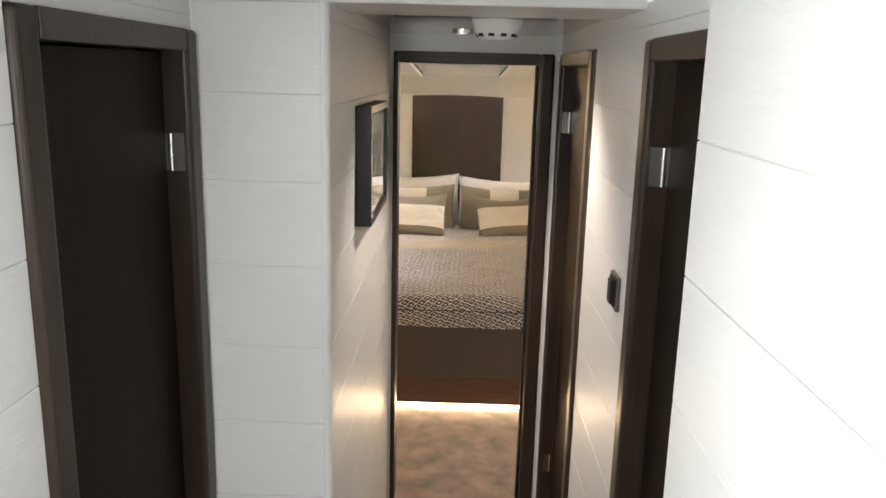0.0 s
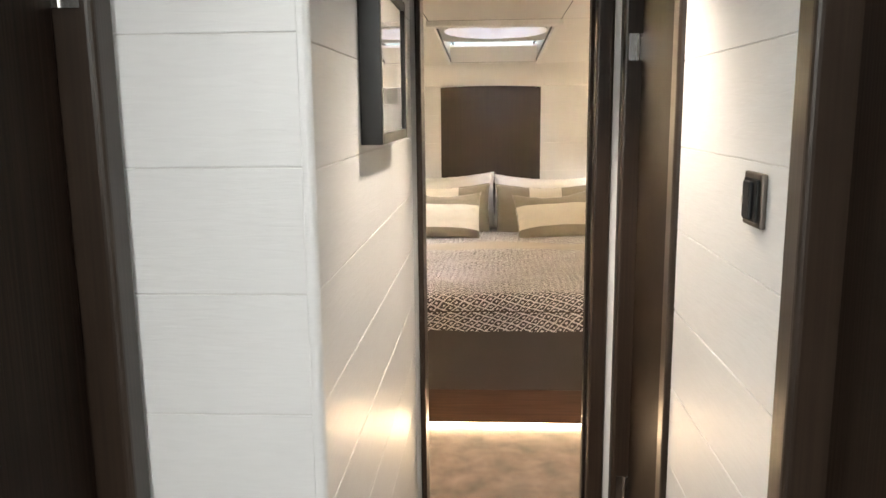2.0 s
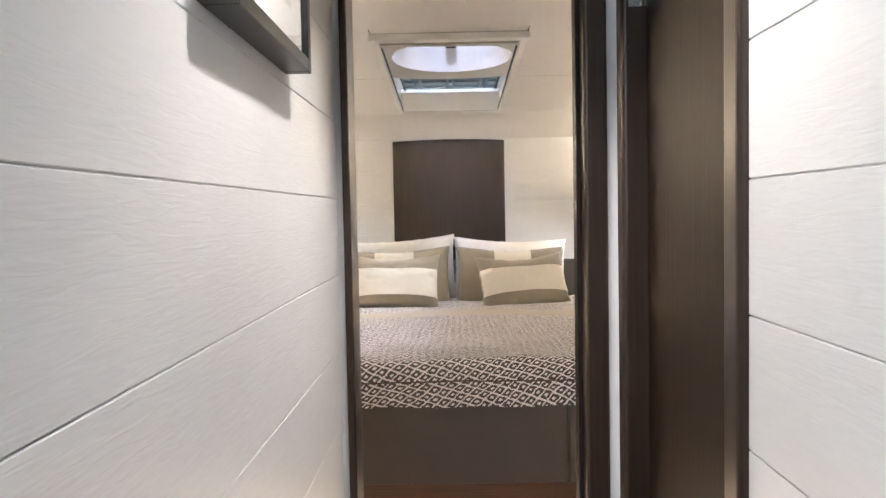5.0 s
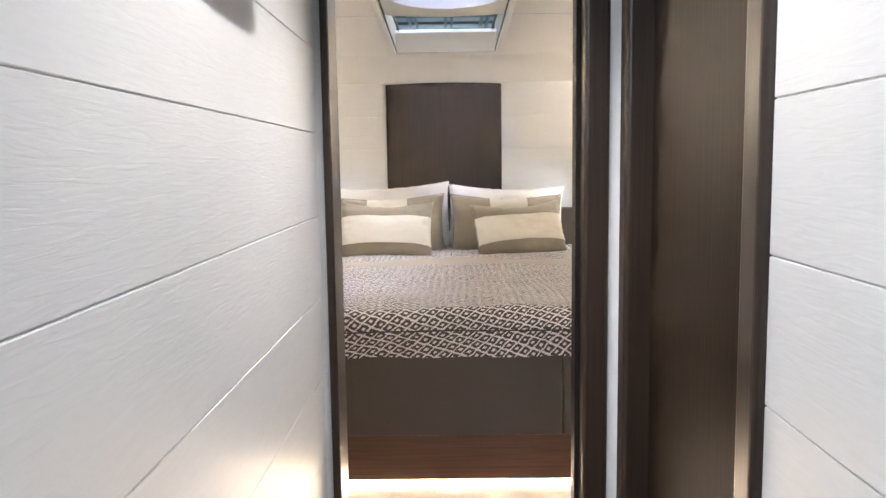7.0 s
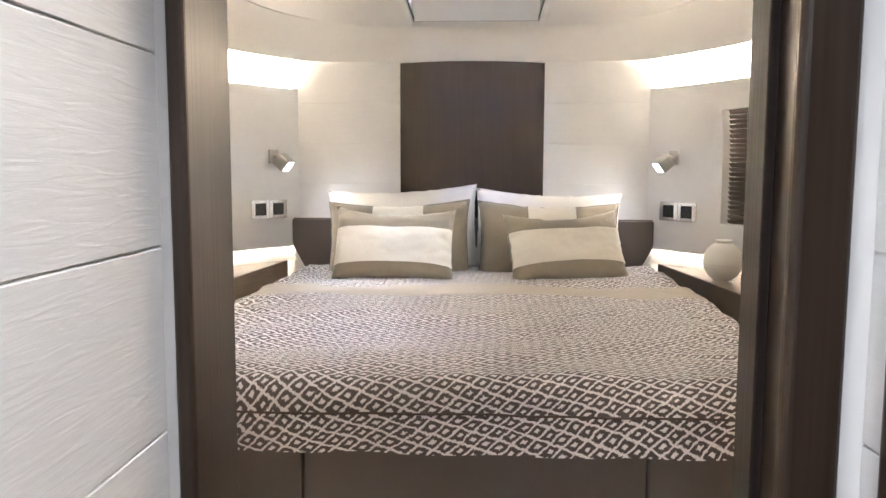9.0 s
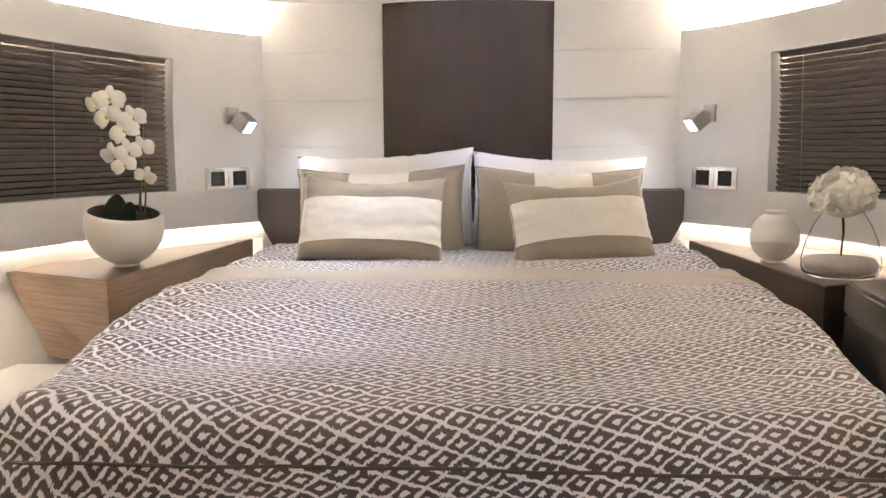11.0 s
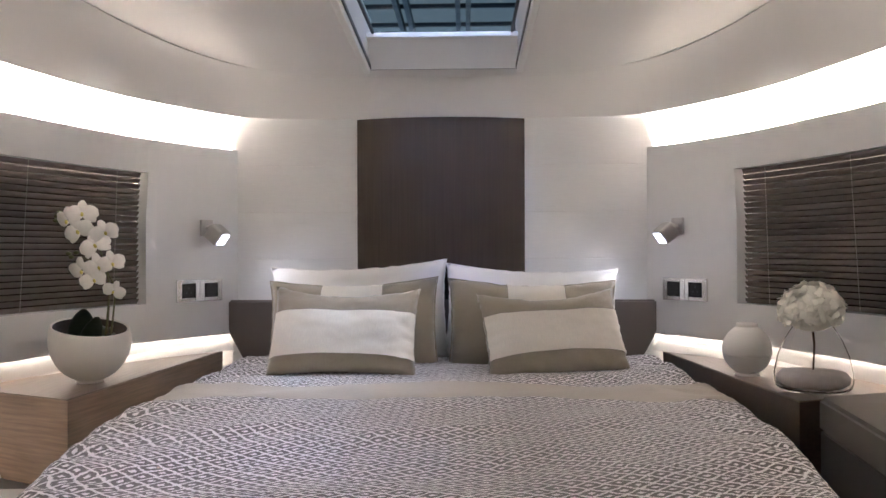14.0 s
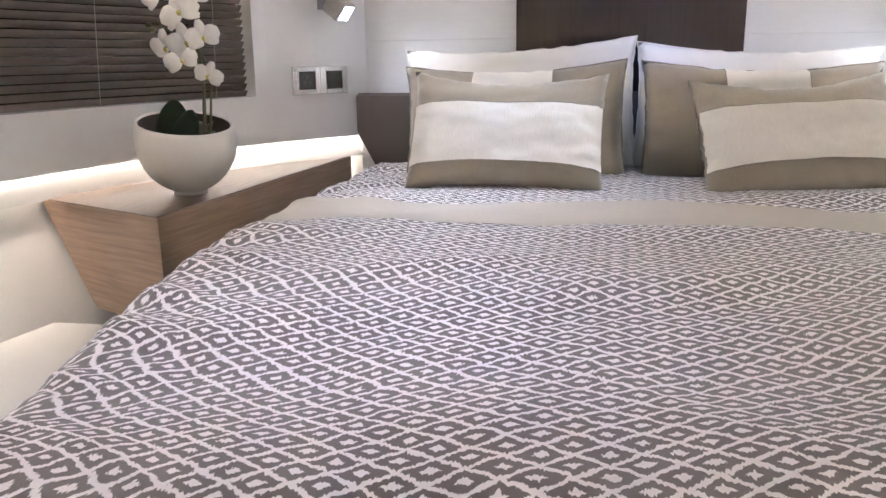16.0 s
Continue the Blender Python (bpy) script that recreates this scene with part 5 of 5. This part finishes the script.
    part("support_stick", tube([base + Vector((0.006, 0.004, -0.01)), base + Vector((0.018, 0, 0.20))], 0.003, 8), BROWN_STEM, plant)

    def blossom(at, face, size, spin):
        at, face = Vector(at), Vector(face).normalized()
        m = Matrix.Translation(at) @ face.to_track_quat("Z", "Y").to_matrix().to_4x4() @ Matrix.Rotation(spin, 4, "Z")
        bm = bmesh.new()
        for ang, ln, wd in ((90, 0.95, 0.50), (210, 0.95, 0.46), (330, 0.95, 0.46), (8, 1.0, 0.86), (172, 1.0, 0.86)):
            a = radians(ang)
            d, n = Vector((math.cos(a), math.sin(a), 0)), Vector((-math.sin(a), math.cos(a), 0))
            rows = []
            for s in np.linspace(0.05, 1, 6):
                wv = size * wd * 0.62 * math.sin(math.pi * min(0.97, 0.12 + 0.78 * s)) ** 0.8
                z = size * (0.16 * math.sin(s * 2.6) - 0.16 * s * s) + (0.05 * size if wd > 0.6 else 0)
                rows.append([tuple(m @ (d * size * ln * s + n * wv * k + Vector((0, 0, z - 0.10 * size * k * k + rng.uniform(-1, 1) * 0.008 * size)))) for k in (-1, -0.5, 0, 0.5, 1)])
            sheet(rows, bm)
        f = part("blossom", bm, PETAL, plant, "white orchid blossom", smooth=True)
        bm = bmesh.new()
        bmesh.ops.create_icosphere(bm, subdivisions=2, radius=size * 0.13, matrix=m @ Matrix.Translation((0, -size * 0.08, size * 0.22)) @ Matrix.Diagonal((0.8, 1.2, 1, 1)))
        part("heart", bm, YELLOW, f, "yellow-green heart", smooth=True)
    spots = [((-0.105, -0.03, 0.435), 0.040), ((-0.045, -0.05, 0.455), 0.042), ((-0.055, -0.055, 0.395), 0.042), ((0.030, -0.045, 0.390), 0.040), ((0.005, -0.06, 0.345), 0.043),
             ((0.055, -0.045, 0.285), 0.038), ((0.015, -0.06, 0.275), 0.040), ((-0.045, -0.05, 0.262), 0.040), ((-0.005, -0.055, 0.228), 0.036), ((0.055, -0.03, 0.188), 0.032)]
    for o, s in spots:
        blossom(base + Vector(o) * 0.98 + Vector((-0.008, 0, 0.0)), (0.15 + rng.uniform(-0.75, 0.75), -1, rng.uniform(-0.45, 0.3)), s * 1.2, rng.uniform(-0.5, 0.5))
    for o in ((-0.155, -0.02, 0.44), (-0.165, -0.01, 0.425), (-0.145, -0.02, 0.452), (-0.105, -0.02, 0.30), (-0.12, -0.01, 0.312), (-0.09, -0.015, 0.315)):
        bm = bmesh.new()
        bmesh.ops.create_icosphere(bm, subdivisions=2, radius=0.008, matrix=Matrix.Translation(base + Vector(o)) @ Matrix.Diagonal((1.3, 0.8, 0.9, 1)))
        part("bud", bm, STEM, plant, "green bud", smooth=True)


orchid()


def round_jar():
    t = thing("round_jar", "glossy white round ceramic jar with a seam line on the shelf", "jar")
    c = (1.118, -0.72, SHELF_Z)
    R = 0.084
    prof = [(0.0, 0.0), (0.045, 0.0)] + [(R * math.cos(radians(a)), 0.088 + 0.088 * math.sin(radians(a))) for a in np.linspace(-72, -12, 9)]
    part("lower_half", lathe(prof, 40, None, c), CERAMIC_GLOSS, t, smooth=True)
    prof = [(R * math.cos(radians(-10)) - 0.0018, 0.0705)] + [(R * math.cos(radians(a)), 0.088 + 0.092 * math.sin(radians(a))) for a in np.linspace(-10, 68, 12)] + [(0.036, 0.174), (0.036, 0.184), (0.030, 0.185), (0.027, 0.172), (0.0, 0.168)]
    part("upper_half", lathe(prof, 40, None, c), CERAMIC_GLOSS, t, smooth=True)


round_jar()


def glass_vase():
    c = (1.222, -1.015, SHELF_Z)
    t = thing("glass_vase", "clear blown glass vase with a grey stone base inside", "vase")
    outer = [(0.0, 0.0), (0.100, 0.0), (0.112, 0.010), (0.117, 0.030), (0.116, 0.060), (0.105, 0.110), (0.085, 0.160), (0.058, 0.205), (0.050, 0.222)]
    inner = [(max(r - 0.003, 0), z + (0.006 if z < 0.02 else 0)) for r, z in outer[::-1]]
    part("glass_body", lathe(outer + inner, 48, None, c), CLEAR_GLASS, t, smooth=True)
    part("stone", lathe([(0.0, 0.012), (0.090, 0.012), (0.106, 0.024), (0.108, 0.042), (0.098, 0.056), (0.05, 0.062), (0.0, 0.063)], 40, None, c), PEBBLE, t, "grey stone insert", smooth=True)
    f = thing("hydrangea", "cream hydrangea flower head on a brown stem in the glass vase", "flower")
    base = Vector(c) + Vector((0, 0, 0.06))
    part("stem", tube([base, base + Vector((0.002, -0.004, 0.08)), base + Vector((-0.004, 0, 0.165)), base + Vector((-0.006, 0, 0.21))], [0.003, 0.0035, 0.0045, 0.006], 8), BROWN_STEM, f, "brown stem")
    for d in ((0.05, 0.02), (-0.05, -0.02), (0.02, -0.05), (-0.02, 0.05)):
        part("stalk", tube([base + Vector((-0.004, 0, 0.165)), base + Vector((d[0] * 0.7, d[1] * 0.7, 0.20)), base + Vector((d[0] * 1.3, d[1] * 1.3, 0.235))], 0.002, 6), BROWN_STEM, f)
    rng = random.Random(9)
    bm = bmesh.new()
    head = base + Vector((-0.006, 0, 0.192))
    bmesh.ops.create_icosphere(bm, subdivisions=3, radius=1, matrix=Matrix.Translation(head) @ Matrix.Diagonal((0.084, 0.082, 0.068, 1)))
    for k in range(230):
        u, a = rng.uniform(-0.55, 1), rng.uniform(0, 2 * math.pi)
        s = math.sqrt(max(0, 1 - u * u))
        n = Vector((s * math.cos(a), s * math.sin(a), u))
        r = rng.uniform(0.82, 1.06)
        p = head + Vector((n.x * 0.088 * r, n.y * 0.086 * r, n.z * (0.082 if n.z > 0 else 0.055) * r))
        n = (n + Vector((rng.uniform(-0.35, 0.35), rng.uniform(-0.35, 0.35), rng.uniform(-0.2, 0.5)))).normalized()
        q = n.to_track_quat("Z", "Y").to_matrix().to_4x4()
        spin = rng.uniform(0, 6)
        for j in range(4):
            b = spin + j * math.pi / 2
            pts = []
            for rr, da, hz in ((0.003, 0, 0.0), (0.018, -0.68, 0.002), (0.029, -0.34, 0.004), (0.030, 0.24, 0.003), (0.020, 0.68, 0.001)):
                pts.append(bm.verts.new(p + (q @ Vector((rr * math.cos(b + da), rr * math.sin(b + da), hz + rng.uniform(-0.002, 0.002))))))
            bm.faces.new(pts)
    part("flower_head", bm, PETAL_CREAM, f, "cream florets")


glass_vase()
